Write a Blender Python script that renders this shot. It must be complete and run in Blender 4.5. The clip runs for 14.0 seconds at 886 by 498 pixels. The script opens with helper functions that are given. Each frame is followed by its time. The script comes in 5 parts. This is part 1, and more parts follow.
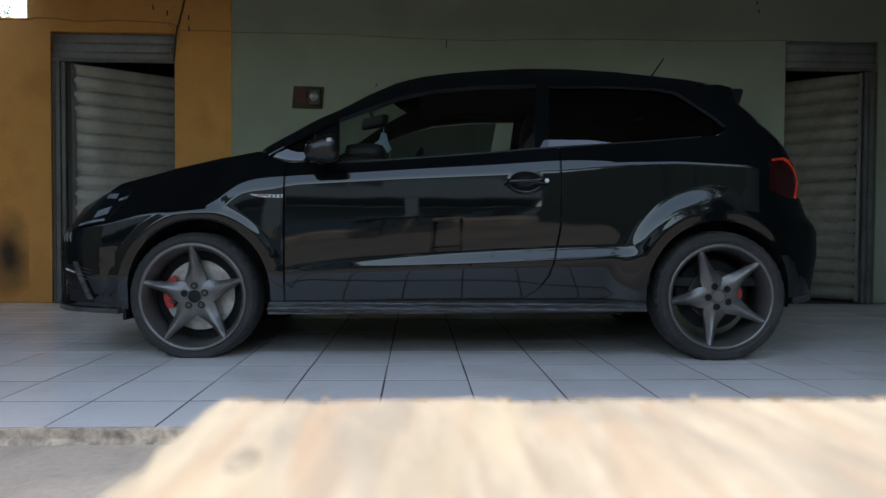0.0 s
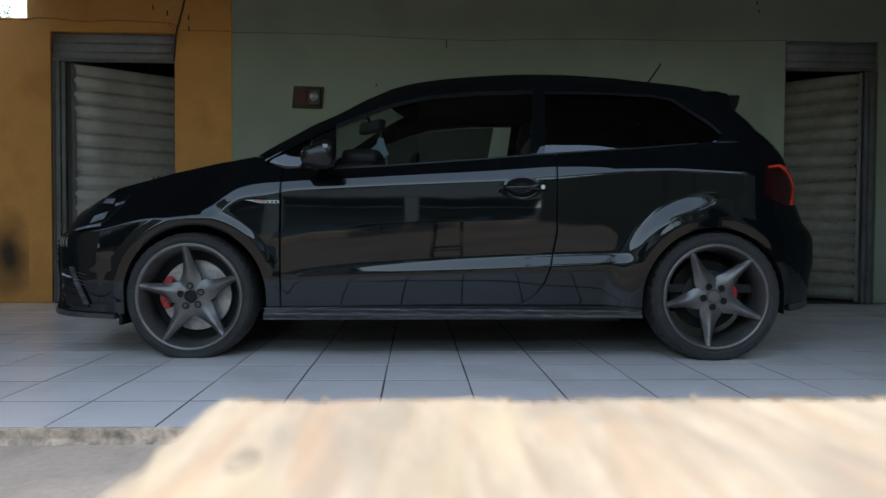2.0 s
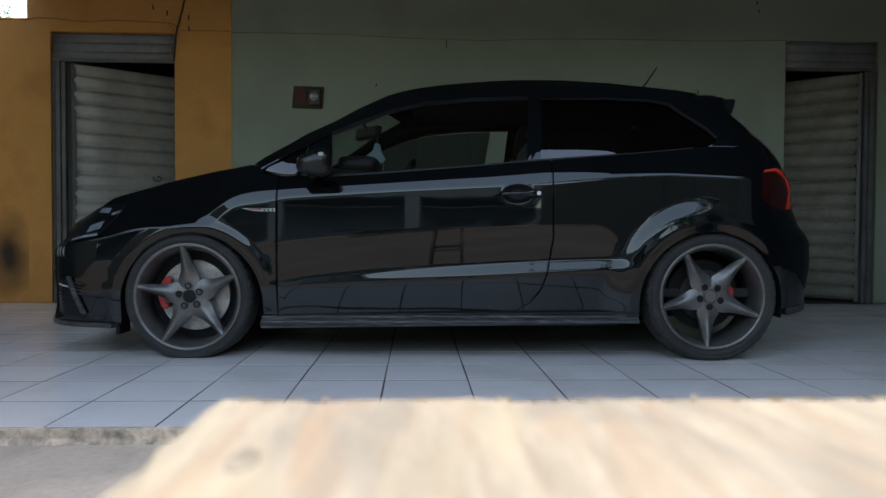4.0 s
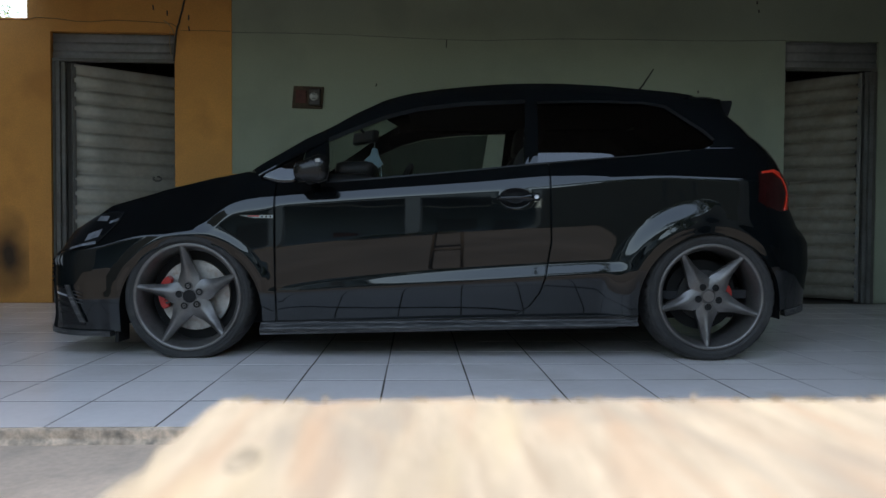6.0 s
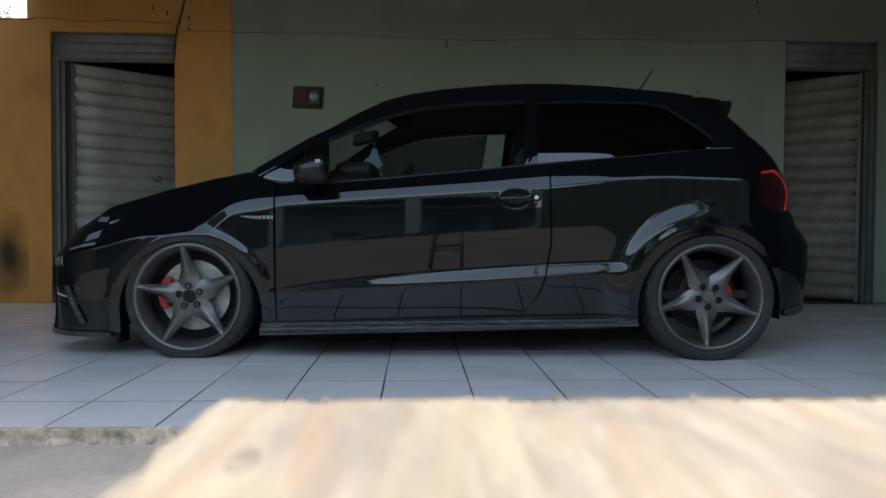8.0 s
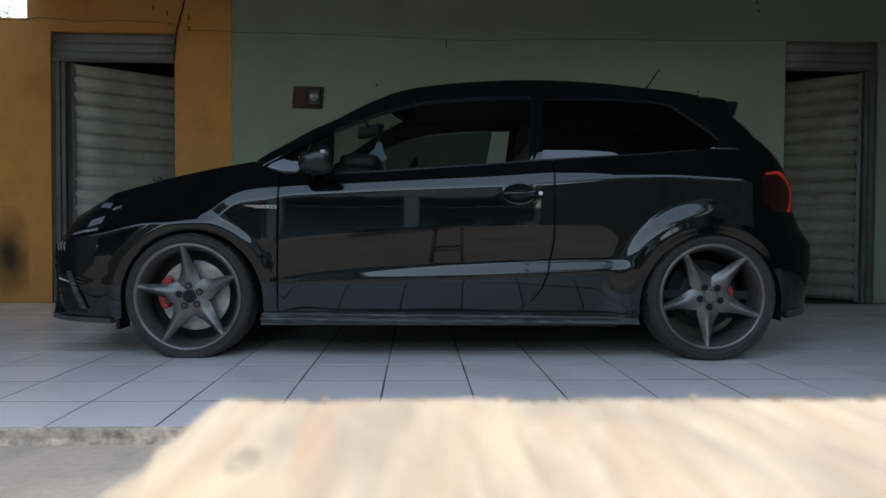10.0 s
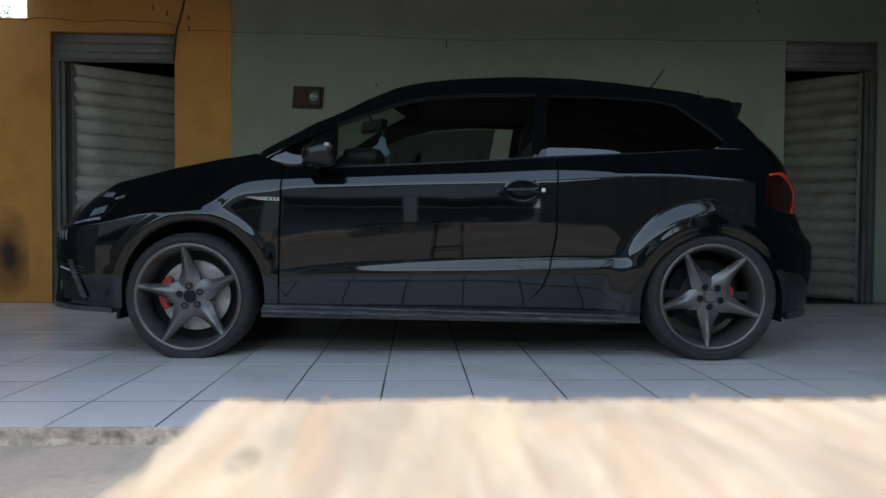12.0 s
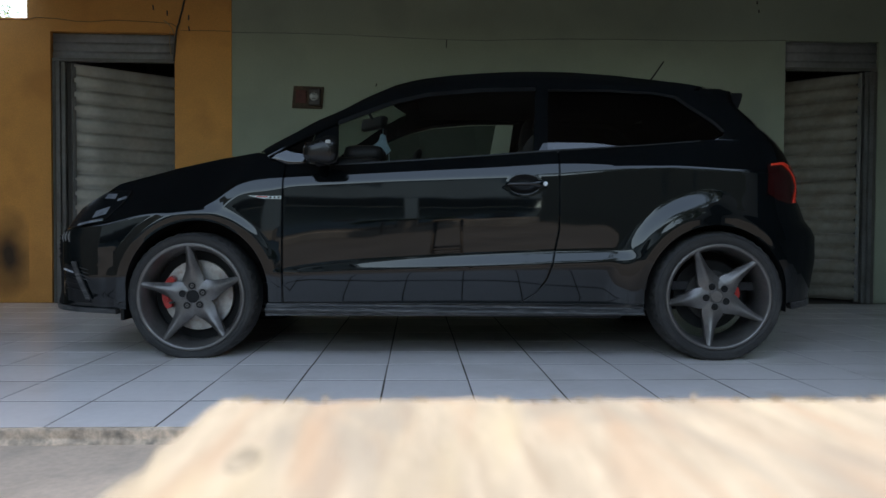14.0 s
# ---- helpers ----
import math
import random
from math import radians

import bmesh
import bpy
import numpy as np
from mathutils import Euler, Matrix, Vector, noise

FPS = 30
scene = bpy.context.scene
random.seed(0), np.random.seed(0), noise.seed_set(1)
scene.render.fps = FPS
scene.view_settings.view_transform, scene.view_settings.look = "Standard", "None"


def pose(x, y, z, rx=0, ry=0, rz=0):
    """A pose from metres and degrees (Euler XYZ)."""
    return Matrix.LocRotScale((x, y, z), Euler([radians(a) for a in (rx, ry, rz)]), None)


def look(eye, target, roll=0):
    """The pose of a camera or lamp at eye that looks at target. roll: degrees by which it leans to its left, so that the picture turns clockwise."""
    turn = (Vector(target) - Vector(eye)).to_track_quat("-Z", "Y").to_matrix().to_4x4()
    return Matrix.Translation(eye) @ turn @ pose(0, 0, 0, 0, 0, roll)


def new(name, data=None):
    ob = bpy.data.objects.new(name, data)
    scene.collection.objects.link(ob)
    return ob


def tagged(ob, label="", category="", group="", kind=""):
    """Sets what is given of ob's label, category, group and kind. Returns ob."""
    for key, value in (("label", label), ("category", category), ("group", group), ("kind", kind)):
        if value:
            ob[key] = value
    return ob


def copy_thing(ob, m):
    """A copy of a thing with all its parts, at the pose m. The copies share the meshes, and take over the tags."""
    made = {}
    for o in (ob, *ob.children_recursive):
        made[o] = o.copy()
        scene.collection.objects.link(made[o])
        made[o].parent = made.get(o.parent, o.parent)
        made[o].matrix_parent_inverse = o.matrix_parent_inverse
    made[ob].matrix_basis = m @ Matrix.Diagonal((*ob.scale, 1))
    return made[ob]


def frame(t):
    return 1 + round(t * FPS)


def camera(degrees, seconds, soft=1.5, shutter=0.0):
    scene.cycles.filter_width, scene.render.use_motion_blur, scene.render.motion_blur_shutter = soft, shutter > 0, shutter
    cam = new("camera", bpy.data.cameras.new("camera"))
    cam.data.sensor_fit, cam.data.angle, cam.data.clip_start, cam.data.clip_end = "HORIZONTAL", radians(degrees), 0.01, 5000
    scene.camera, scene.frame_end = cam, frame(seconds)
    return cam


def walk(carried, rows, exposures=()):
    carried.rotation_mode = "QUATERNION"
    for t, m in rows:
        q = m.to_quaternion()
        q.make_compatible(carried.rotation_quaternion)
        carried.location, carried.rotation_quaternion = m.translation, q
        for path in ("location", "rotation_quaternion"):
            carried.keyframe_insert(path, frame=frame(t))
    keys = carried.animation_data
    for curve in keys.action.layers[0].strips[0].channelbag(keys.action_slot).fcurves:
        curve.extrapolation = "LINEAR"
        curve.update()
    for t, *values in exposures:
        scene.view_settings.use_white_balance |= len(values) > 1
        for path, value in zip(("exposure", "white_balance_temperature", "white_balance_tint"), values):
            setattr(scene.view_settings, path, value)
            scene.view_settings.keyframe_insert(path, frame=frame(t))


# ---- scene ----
# ---------------------------------------------------------------- camera
cam = camera(63.4, 14.0)
cam.data.dof.use_dof = True
cam.data.dof.focus_distance = 3.6
cam.data.dof.aperture_fstop = 7.5
EYE = pose(0, 0, 0.600, 88.49, 0, -2.18) @ pose(0, 0, 0, 0, 0, 0.30)
walk(cam, [(0, EYE), (14.0, EYE)], [(0, 2.33, 8150, 8), (14.0, 2.33, 8150, 8)])

# ---------------------------------------------------------------- light
SUN_EL, SUN_AZ = radians(72), radians(18)   # azimuth from +y towards +x
world = bpy.data.worlds.new("world")
scene.world = world
world.use_nodes = True
wn = world.node_tree.nodes
sky = wn.new("ShaderNodeTexSky")
sky.sky_type = "NISHITA"
sky.sun_disc = False
sky.dust_density = 1.0
sky.air_density = 1.2
sky.sun_elevation, sky.sun_rotation = SUN_EL, SUN_AZ
wn["Background"].inputs["Strength"].default_value = 0.15
world.node_tree.links.new(sky.outputs[0], wn["Background"].inputs["Color"])
sun = new("sun", bpy.data.lights.new("sun", "SUN"))
sun.data.energy, sun.data.angle, sun.data.color = 2.0, radians(0.53), (1.0, 0.98, 0.96)
to_sun = Vector((math.sin(SUN_AZ) * math.cos(SUN_EL), math.cos(SUN_AZ) * math.cos(SUN_EL), math.sin(SUN_EL)))
sun.matrix_world = look(to_sun * 30, (0, 0, 0))


# ---------------------------------------------------------------- materials
def material(name, color, rough=0.6, metal=0.0, spread=0.12, scale=3.0, fine=60.0, bump=0.15, stain=None, stain_amount=0.35,
             coat=0.0, stretch=(1, 1, 1), per_piece=0.0, spec=0.5, in_place=False):
    """A surface: a base colour varied at two scales, with stains and a fine relief."""
    m = bpy.data.materials.new(name)
    m.use_nodes = True
    nt = m.node_tree
    n, link = nt.nodes, nt.links.new
    b = n["Principled BSDF"]
    b.inputs["Metallic"].default_value = metal
    b.inputs["Coat Weight"].default_value = coat
    b.inputs["Coat Roughness"].default_value = 0.03
    b.inputs["Specular IOR Level"].default_value = spec
    co = n.new("ShaderNodeNewGeometry" if in_place else "ShaderNodeTexCoord")
    mp = n.new("ShaderNodeMapping")
    mp.inputs["Scale"].default_value = stretch
    link(co.outputs["Position" if in_place else "Object"], mp.inputs["Vector"])

    def cloud(s, detail):
        t = n.new("ShaderNodeTexNoise")
        t.inputs["Scale"].default_value, t.inputs["Detail"].default_value = s, detail
        link(mp.outputs[0], t.inputs["Vector"])
        return t.outputs["Fac"]

    def span(src, a, z, c, d):
        r = n.new("ShaderNodeMapRange")
        for i, value in enumerate((a, z, c, d)):
            r.inputs[i + 1].default_value = value
        link(src, r.inputs[0])
        return r.outputs[0]

    def times(x, y):
        r = n.new("ShaderNodeMath")
        r.operation = "MULTIPLY"
        link(x, r.inputs[0])
        link(y, r.inputs[1])
        return r.outputs[0]

    big, small = cloud(scale, 5), cloud(fine, 3)
    value = times(span(big, 0.3, 0.7, 1 - spread, 1 + spread), span(small, 0.3, 0.7, 1 - spread * 0.5, 1 + spread * 0.5))
    if per_piece:
        info = n.new("ShaderNodeObjectInfo")
        value = times(value, span(info.outputs["Random"], 0, 1, 1 - per_piece, 1 + per_piece))
    hsv = n.new("ShaderNodeHueSaturation")
    hsv.inputs["Color"].default_value = (*color, 1)
    link(value, hsv.inputs["Value"])
    out = hsv.outputs[0]
    if stain:
        mix = n.new("ShaderNodeMix")
        mix.data_type = "RGBA"
        link(span(cloud(scale * 1.7 + 0.37, 8), 0.5, 0.72, 0, stain_amount), mix.inputs[0])
        link(out, mix.inputs[6])
        mix.inputs[7].default_value = (*stain, 1)
        out = mix.outputs[2]
    link(out, b.inputs["Base Color"])
    link(span(big, 0.25, 0.75, max(rough - 0.08, 0.02), min(rough + 0.08, 1)) if rough > 0.12 else span(big, 0.25, 0.75, rough * 0.8, rough * 1.2), b.inputs["Roughness"])
    if bump:
        bp = n.new("ShaderNodeBump")
        bp.inputs["Strength"].default_value, bp.inputs["Distance"].default_value = bump, 0.004
        link(small, bp.inputs["Height"])
        link(bp.outputs[0], b.inputs["Normal"])
    return m


def glass(name, color, rough=0.0, edge=1.0):
    """Thin tinted glass that light goes straight through."""
    m = bpy.data.materials.new(name)
    m.use_nodes = True
    n, link = m.node_tree.nodes, m.node_tree.links.new
    n.remove(n["Principled BSDF"])
    tr, gl, mix = (n.new("ShaderNode" + k) for k in ("BsdfTransparent", "BsdfGlossy", "MixShader"))
    tr.inputs[0].default_value = (*color, 1)
    gl.inputs["Roughness"].default_value = rough
    lw, pw, mr = n.new("ShaderNodeLayerWeight"), n.new("ShaderNodeMath"), n.new("ShaderNodeMapRange")
    lw.inputs["Blend"].default_value = 0.5
    pw.operation = "POWER"
    pw.inputs[1].default_value = 5.0
    mr.inputs[3].default_value = 0.09 * edge
    mr.inputs[4].default_value = edge
    link(lw.outputs["Facing"], pw.inputs[0])
    link(pw.outputs[0], mr.inputs[0])
    link(mr.outputs[0], mix.inputs[0])
    link(tr.outputs[0], mix.inputs[1])
    link(gl.outputs[0], mix.inputs[2])
    link(mix.outputs[0], n["Material Output"].inputs["Surface"])
    return m


M_ORANGE = material("orange_paint", (0.80, 0.372, 0.098), 0.75, spread=0.15, scale=1.3, fine=90, bump=0.25, stain=(0.50, 0.20, 0.05), stain_amount=0.5)
M_GREEN = material("pale_green_paint", (0.385, 0.430, 0.322), 0.8, spread=0.07, scale=1.1, fine=90, bump=0.3, stain=(0.25, 0.275, 0.22), stain_amount=0.4)
M_TILE = material("glazed_tile", (0.86, 0.79, 0.755), 0.26, spread=0.045, scale=0.9, fine=30, bump=0.0, per_piece=0.05, in_place=True, stain=(0.50, 0.43, 0.35), stain_amount=0.35)
glaze = M_TILE.node_tree.nodes["Principled BSDF"].inputs["Roughness"]
M_TILE.node_tree.links.remove(glaze.links[0])        # the glaze is evenly glossy
glaze.default_value = 0.21
M_GROUT = material("grout", (0.075, 0.058, 0.044), 0.9, scale=4)
M_CONC = material("concrete", (0.60, 0.455, 0.345), 0.85, spread=0.15, scale=2.0, fine=50, bump=0.4, stain=(0.33, 0.27, 0.21), stain_amount=0.6)
M_KERB = material("rough_mortar", (0.62, 0.46, 0.335), 0.9, spread=0.35, scale=9, fine=70, bump=0.9, stain=(0.13, 0.12, 0.10), stain_amount=0.9)
M_SHEET = material("galvanised_sheet", (0.43, 0.425, 0.375), 0.5, metal=0.2, spread=0.15, scale=2.5, fine=25, bump=0.1, stain=(0.27, 0.22, 0.165), stain_amount=0.4)
# brown rust tone, with a darker base that stands for the leaf's shade
M_RUSTY_SHADED = material("rust_browned_shaded_sheet", (0.29, 0.265, 0.215), 0.6, metal=0.15, spread=0.2, scale=2.5, fine=25, bump=0.1, stain=(0.19, 0.14, 0.09), stain_amount=0.6)
M_HEADER = material("dull_grey_sheet", (0.25, 0.255, 0.255), 0.5, metal=0.2, spread=0.2, scale=3, fine=30, bump=0.1)
# dark brown for a door jamb and for the added light-blocking walls
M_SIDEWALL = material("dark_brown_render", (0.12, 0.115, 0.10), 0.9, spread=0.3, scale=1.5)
M_FRAME = material("grey_steel_frame", (0.18, 0.18, 0.17), 0.5, metal=0.3, spread=0.2, scale=5, bump=0.15, stain=(0.10, 0.07, 0.05))
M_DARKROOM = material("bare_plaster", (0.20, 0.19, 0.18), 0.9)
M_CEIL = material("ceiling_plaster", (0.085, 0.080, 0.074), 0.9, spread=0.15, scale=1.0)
M_CABLE = material("cable_sheath", (0.05, 0.045, 0.04), 0.6)
M_WOOD = material("raw_pine_plywood", (0.176, 0.156, 0.131), 0.75, spread=0.24, scale=6, fine=60, bump=0.35, stain=(0.118, 0.094, 0.075), stain_amount=0.85, stretch=(12, 1.3, 12))
M_WOODEDGE = material("splintered_ply_edge", (0.26, 0.20, 0.13), 0.85, spread=0.3, scale=18, fine=120, bump=0.8, stain=(0.2, 0.13, 0.07), stretch=(1, 1, 5))
M_STOOL = material("dark_stool_wood", (0.11, 0.09, 0.075), 0.6, bump=0.2)
M_KNOT = material("knot_wood", (0.112, 0.100, 0.084), 0.8, spread=0.3, scale=60)
M_PALEFAR = material("pale_grey_render", (0.125, 0.170, 0.200), 0.85, spread=0.12, scale=0.8, fine=20, stain=(0.09, 0.115, 0.13))
M_WALLFAR = material("blue_grey_render", (0.16, 0.225, 0.275), 0.85, spread=0.12, scale=0.8, fine=20, stain=(0.12, 0.12, 0.12))
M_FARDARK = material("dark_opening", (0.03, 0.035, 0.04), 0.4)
M_GREENDK = material("dull_green_cable_paint", (0.20, 0.22, 0.18), 0.8)
M_BROWNWIRE = material("brown_wire", (0.26, 0.12, 0.04), 0.7)
M_EARTH = material("dry_brown_earth", (0.072, 0.066, 0.063), 0.95, spread=0.3, scale=0.7, fine=12, bump=0.5, stain=(0.05, 0.044, 0.04), stain_amount=0.6)
M_LEAF = material("leaves", (0.09, 0.15, 0.03), 0.5, spread=0.4, scale=1.5, fine=9, bump=0, per_piece=0.2)
# darker leaf colour, so the added trees reflect dark in the paint
M_SHRUB = material("dark_leaves", (0.040, 0.060, 0.030), 0.6, spread=0.4, scale=1.5, fine=9, bump=0, per_piece=0.2)
M_BACKDROP = material("near_black_backdrop", (0.016, 0.022, 0.020), 0.85, spread=0.4, scale=1.2, fine=12)
# dark colour for the added left wall, to hold light and reflections down
M_YARDBLOCK = material("dark_blocker_render", (0.10, 0.10, 0.085), 0.9, spread=0.4, scale=1.5, fine=20, stain=(0.02, 0.022, 0.02))
M_BARK = material("bark", (0.14, 0.10, 0.07), 0.9, bump=0.8)


def smudged(base):
    """The orange paint with one dark smudge, blacker towards its middle."""
    m = base.copy()
    n, link = m.node_tree.nodes, m.node_tree.links.new
    b = n["Principled BSDF"]
    src = b.inputs["Base Color"].links[0].from_socket
    co, mp, gr, ns, ad, mr, mix = (n.new("ShaderNode" + k) for k in ("TexCoord", "Mapping", "VectorMath", "TexNoise", "Math", "MapRange", "Mix"))
    mp.inputs["Location"].default_value = (3.27 / 0.19, 0, -0.40 / 0.30)
    mp.inputs["Scale"].default_value = (1 / 0.19, 0, 1 / 0.30)
    gr.operation = "LENGTH"
    ns.inputs["Scale"].default_value = 3.5
    ad.operation = "ADD"
    link(co.outputs["Object"], mp.inputs["Vector"])
    link(mp.outputs[0], gr.inputs[0])
    link(co.outputs["Object"], ns.inputs["Vector"])
    link(gr.outputs["Value"], ad.inputs[0])
    link(ns.outputs["Fac"], ad.inputs[1])
    for i, value in enumerate((0.65, 1.75, 0.95, 0.0)):
        mr.inputs[i + 1].default_value = value
    link(ad.outputs[0], mr.inputs[0])
    mix.data_type = "RGBA"
    link(mr.outputs[0], mix.inputs[0])
    link(src, mix.inputs[6])
    mix.inputs[7].default_value = (0.02, 0.017, 0.015, 1)
    link(mix.outputs[2], b.inputs["Base Color"])
    return m


def weathered(base):
    """Pine with pinkish grain bands and grey weathered patches."""
    n, link = base.node_tree.nodes, base.node_tree.links.new
    b = n["Principled BSDF"]
    co = n.new("ShaderNodeTexCoord")
    for scale, stretch, lo, hi, amount, tint in ((5.0, (9, 1.6, 9), 0.50, 0.66, 0.75, (0.164, 0.118, 0.088)), (3.0, (8, 3.0, 8), 0.53, 0.66, 0.6, (0.098, 0.093, 0.088)), (4.2, (7, 1.2, 7), 0.55, 0.70, 0.8, (0.205, 0.180, 0.134))):
        mp, ns, mr, mix = (n.new("ShaderNode" + k) for k in ("Mapping", "TexNoise", "MapRange", "Mix"))
        src = b.inputs["Base Color"].links[0].from_socket
        mp.inputs["Scale"].default_value = stretch
        mp.inputs["Location"].default_value = (scale, stretch[1], 0)
        ns.inputs["Scale"].default_value, ns.inputs["Detail"].default_value, ns.inputs["Distortion"].default_value = scale, 2.0, 0.6
        link(co.outputs["Object"], mp.inputs["Vector"])
        link(mp.outputs[0], ns.inputs["Vector"])
        for i, value in enumerate((lo, hi, 0.0, amount)):
            mr.inputs[i + 1].default_value = value
        link(ns.outputs["Fac"], mr.inputs[0])
        mix.data_type = "RGBA"
        link(mr.outputs[0], mix.inputs[0])
        link(src, mix.inputs[6])
        mix.inputs[7].default_value = (*tint, 1)
        link(mix.outputs[2], b.inputs["Base Color"])


weathered(M_WOOD)


# ---------------------------------------------------------------- building helpers
def mesh_object(name, bm, mat, parent=None, smooth=False):
    bmesh.ops.recalc_face_normals(bm, faces=bm.faces)
    me = bpy.data.meshes.new(name)
    bm.to_mesh(me)
    bm.free()
    mats = mat if isinstance(mat, (list, tuple)) else [mat]
    for one in mats:
        me.materials.append(one)
    if smooth:
        me.polygons.foreach_set("use_smooth", [True] * len(me.polygons))
    ob = new(name, me)
    if parent is not None:
        ob.parent = parent
    return ob


def part(name, bm, mat, parent, label="", smooth=False):
    return tagged(mesh_object(name, bm, mat, parent, smooth), label)


def add_box(bm, x0, x1, y0, y1, z0, z1, bevel=0.0, m=None):
    """Adds a box with bevelled edges to bm."""
    vs = [bm.verts.new((x, y, z)) for z in (z0, z1) for y in (y0, y1) for x in (x0, x1)]
    fs = [bm.faces.new([vs[i] for i in q]) for q in ((0, 2, 3, 1), (4, 5, 7, 6), (0, 1, 5, 4), (2, 6, 7, 3), (0, 4, 6, 2), (1, 3, 7, 5))]
    if bevel:
        es = list({e for f in fs for e in f.edges})
        r = bmesh.ops.bevel(bm, geom=es, offset=bevel, segments=2, affect="EDGES", profile=0.6)
        vs = list({v for f in r["faces"] for v in f.verts} | {v for v in vs if v.is_valid})
    if m is not None:
        bmesh.ops.transform(bm, matrix=m, verts=vs)
    return vs


def box(x0, x1, y0, y1, z0, z1, bevel=0.0):
    bm = bmesh.new()
    add_box(bm, x0, x1, y0, y1, z0, z1, bevel)
    return bm


def add_ring(bm, profile, segments=48, m=None, closed=True):
    """Turns a profile of (radius, depth) about the y axis."""
    loops = []
    for i in range(segments):
        a = 2 * math.pi * i / segments
        c, s = math.cos(a), math.sin(a)
        loops.append([bm.verts.new((r * c, d, r * s)) for r, d in profile])
    n = len(profile)
    for i in range(segments):
        a, b = loops[i], loops[(i + 1) % segments]
        for j in range(n if closed else n - 1):
            k = (j + 1) % n
            bm.faces.new((a[j], b[j], b[k], a[k]))
    if m is not None:
        bmesh.ops.transform(bm, matrix=m, verts=[v for lp in loops for v in lp])


def add_tube(bm, points, radius, sides=8):
    """A tube along points."""
    rings = []
    pts = [Vector(p) for p in points]
    for i, p in enumerate(pts):
        way = (pts[min(i + 1, len(pts) - 1)] - pts[max(i - 1, 0)]).normalized()
        side = way.orthogonal().normalized() if not rings else (side - way * side.dot(way)).normalized()
        up = way.cross(side)
        r = radius(i / (len(pts) - 1)) if callable(radius) else radius
        rings.append([bm.verts.new(p + (side * math.cos(a) + up * math.sin(a)) * r) for a in (2 * math.pi * k / sides for k in range(sides))])
    for a, b in zip(rings, rings[1:]):
        for k in range(sides):
            bm.faces.new((a[k], a[(k + 1) % sides], b[(k + 1) % sides], b[k]))
    bm.faces.new(rings[0][::-1])
    bm.faces.new(rings[-1])


def empty(name, m, label="", category="", kind="", group=""):
    ob = new(name)
    ob.matrix_basis = m
    return tagged(ob, label, category, group, kind)


# ---------------------------------------------------------------- setting
WY = 5.90                      # front of the back wall
TILE, TX, TY = 0.333, 0.2116, 2.189

ground = tagged(mesh_object("ground", box(-300, 300, -300, 300, -1.0, -0.052), M_EARTH), "bare dry brown earth of the yard", "ground", kind="structure")
tagged(mesh_object("driveway", box(-9, 9, 1.15, TY - 0.012, -0.12, -0.048), M_CONC), "worn grey concrete driveway below the tiled porch", "driveway", kind="structure")


def kerb_face():
    bm = bmesh.new()
    nx, rows = 260, 7
    g = [[bm.verts.new((-3.455 + 8.455 * i / nx, TY - 0.012 - 0.004 * noise.noise((i * 0.35, j * 0.9, 0)) - (0.012 if j < 2 else 0) * (1 + noise.noise((i * 0.2, 3, j))),
          -0.055 + 0.0535 * j / (rows - 1) + 0.003 * noise.noise((i * 0.5, 7, j)))) for i in range(nx + 1)] for j in range(rows)]
    back = [bm.verts.new((-3.455 + 8.455 * i / nx, TY + 0.02, -0.0015)) for i in range(nx + 1)]
    g.append(back)
    for a, b in zip(g, g[1:]):
        for i in range(nx):
            bm.faces.new((a[i], a[i + 1], b[i + 1], b[i]))
    return bm


kerb = tagged(mesh_object("kerb", kerb_face(), M_KERB, smooth=True), "chipped mortar edge under the tiled floor", "kerb", kind="structure")
floor = tagged(mesh_object("floor", box(-3.455, 5.0, TY + 0.004, WY + 2.2, -0.11, -0.0013), M_GROUT), "porch floor of grey-white glazed square tiles", "floor", kind="structure")


def wall_mesh(x0, x1, z1, openings, thick=0.15, y=WY):
    bm = bmesh.new()
    x = x0
    for a, b, top in openings:
        add_box(bm, x, a, y, y + thick, -0.1, z1)
        add_box(bm, a, b, y, y + thick, top, z1)
        x = b
    add_box(bm, x, x1, y, y + thick, -0.1, z1)
    bmesh.ops.remove_doubles(bm, verts=bm.verts, dist=1e-5)
    return bm


LD = (-2.925, -1.945, 2.172)     # shutter opening in the orange wall
RD = (3.070, 3.865, 2.190)       # shutter opening in the green wall
tagged(mesh_object("wall_orange", wall_mesh(-3.106, -1.492, 2.60, [LD], 0.17, WY - 0.012), M_ORANGE), "orange painted plaster wall round a shutter door", "wall", kind="structure")
tagged(mesh_object("wall_orange_low", box(-9.0, -3.106, WY - 0.010, WY + 0.16, -0.1, 2.275), smudged(M_ORANGE)), "lower orange painted plaster yard wall", "wall", kind="structure")
tagged(mesh_object("wall_green", wall_mesh(-1.492, 5.2, 2.60, [RD]), M_GREEN), "pale green painted plaster wall in shade", "wall", kind="structure")
# unseen wall, added to keep light off the right side
tagged(mesh_object("wall_side", box(4.02, 4.17, -3.0, WY, -0.1, 2.60), M_SIDEWALL), "unseen dark brown wall added on the right to cut light", "wall", kind="structure")
# unseen slab; front edge, right piece and left gap are shaped to steer light
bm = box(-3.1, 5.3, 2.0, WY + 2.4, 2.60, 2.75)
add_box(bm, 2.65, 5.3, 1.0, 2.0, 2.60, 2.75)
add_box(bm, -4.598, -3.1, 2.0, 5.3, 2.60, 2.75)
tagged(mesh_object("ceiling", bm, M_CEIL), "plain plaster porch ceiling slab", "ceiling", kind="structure")
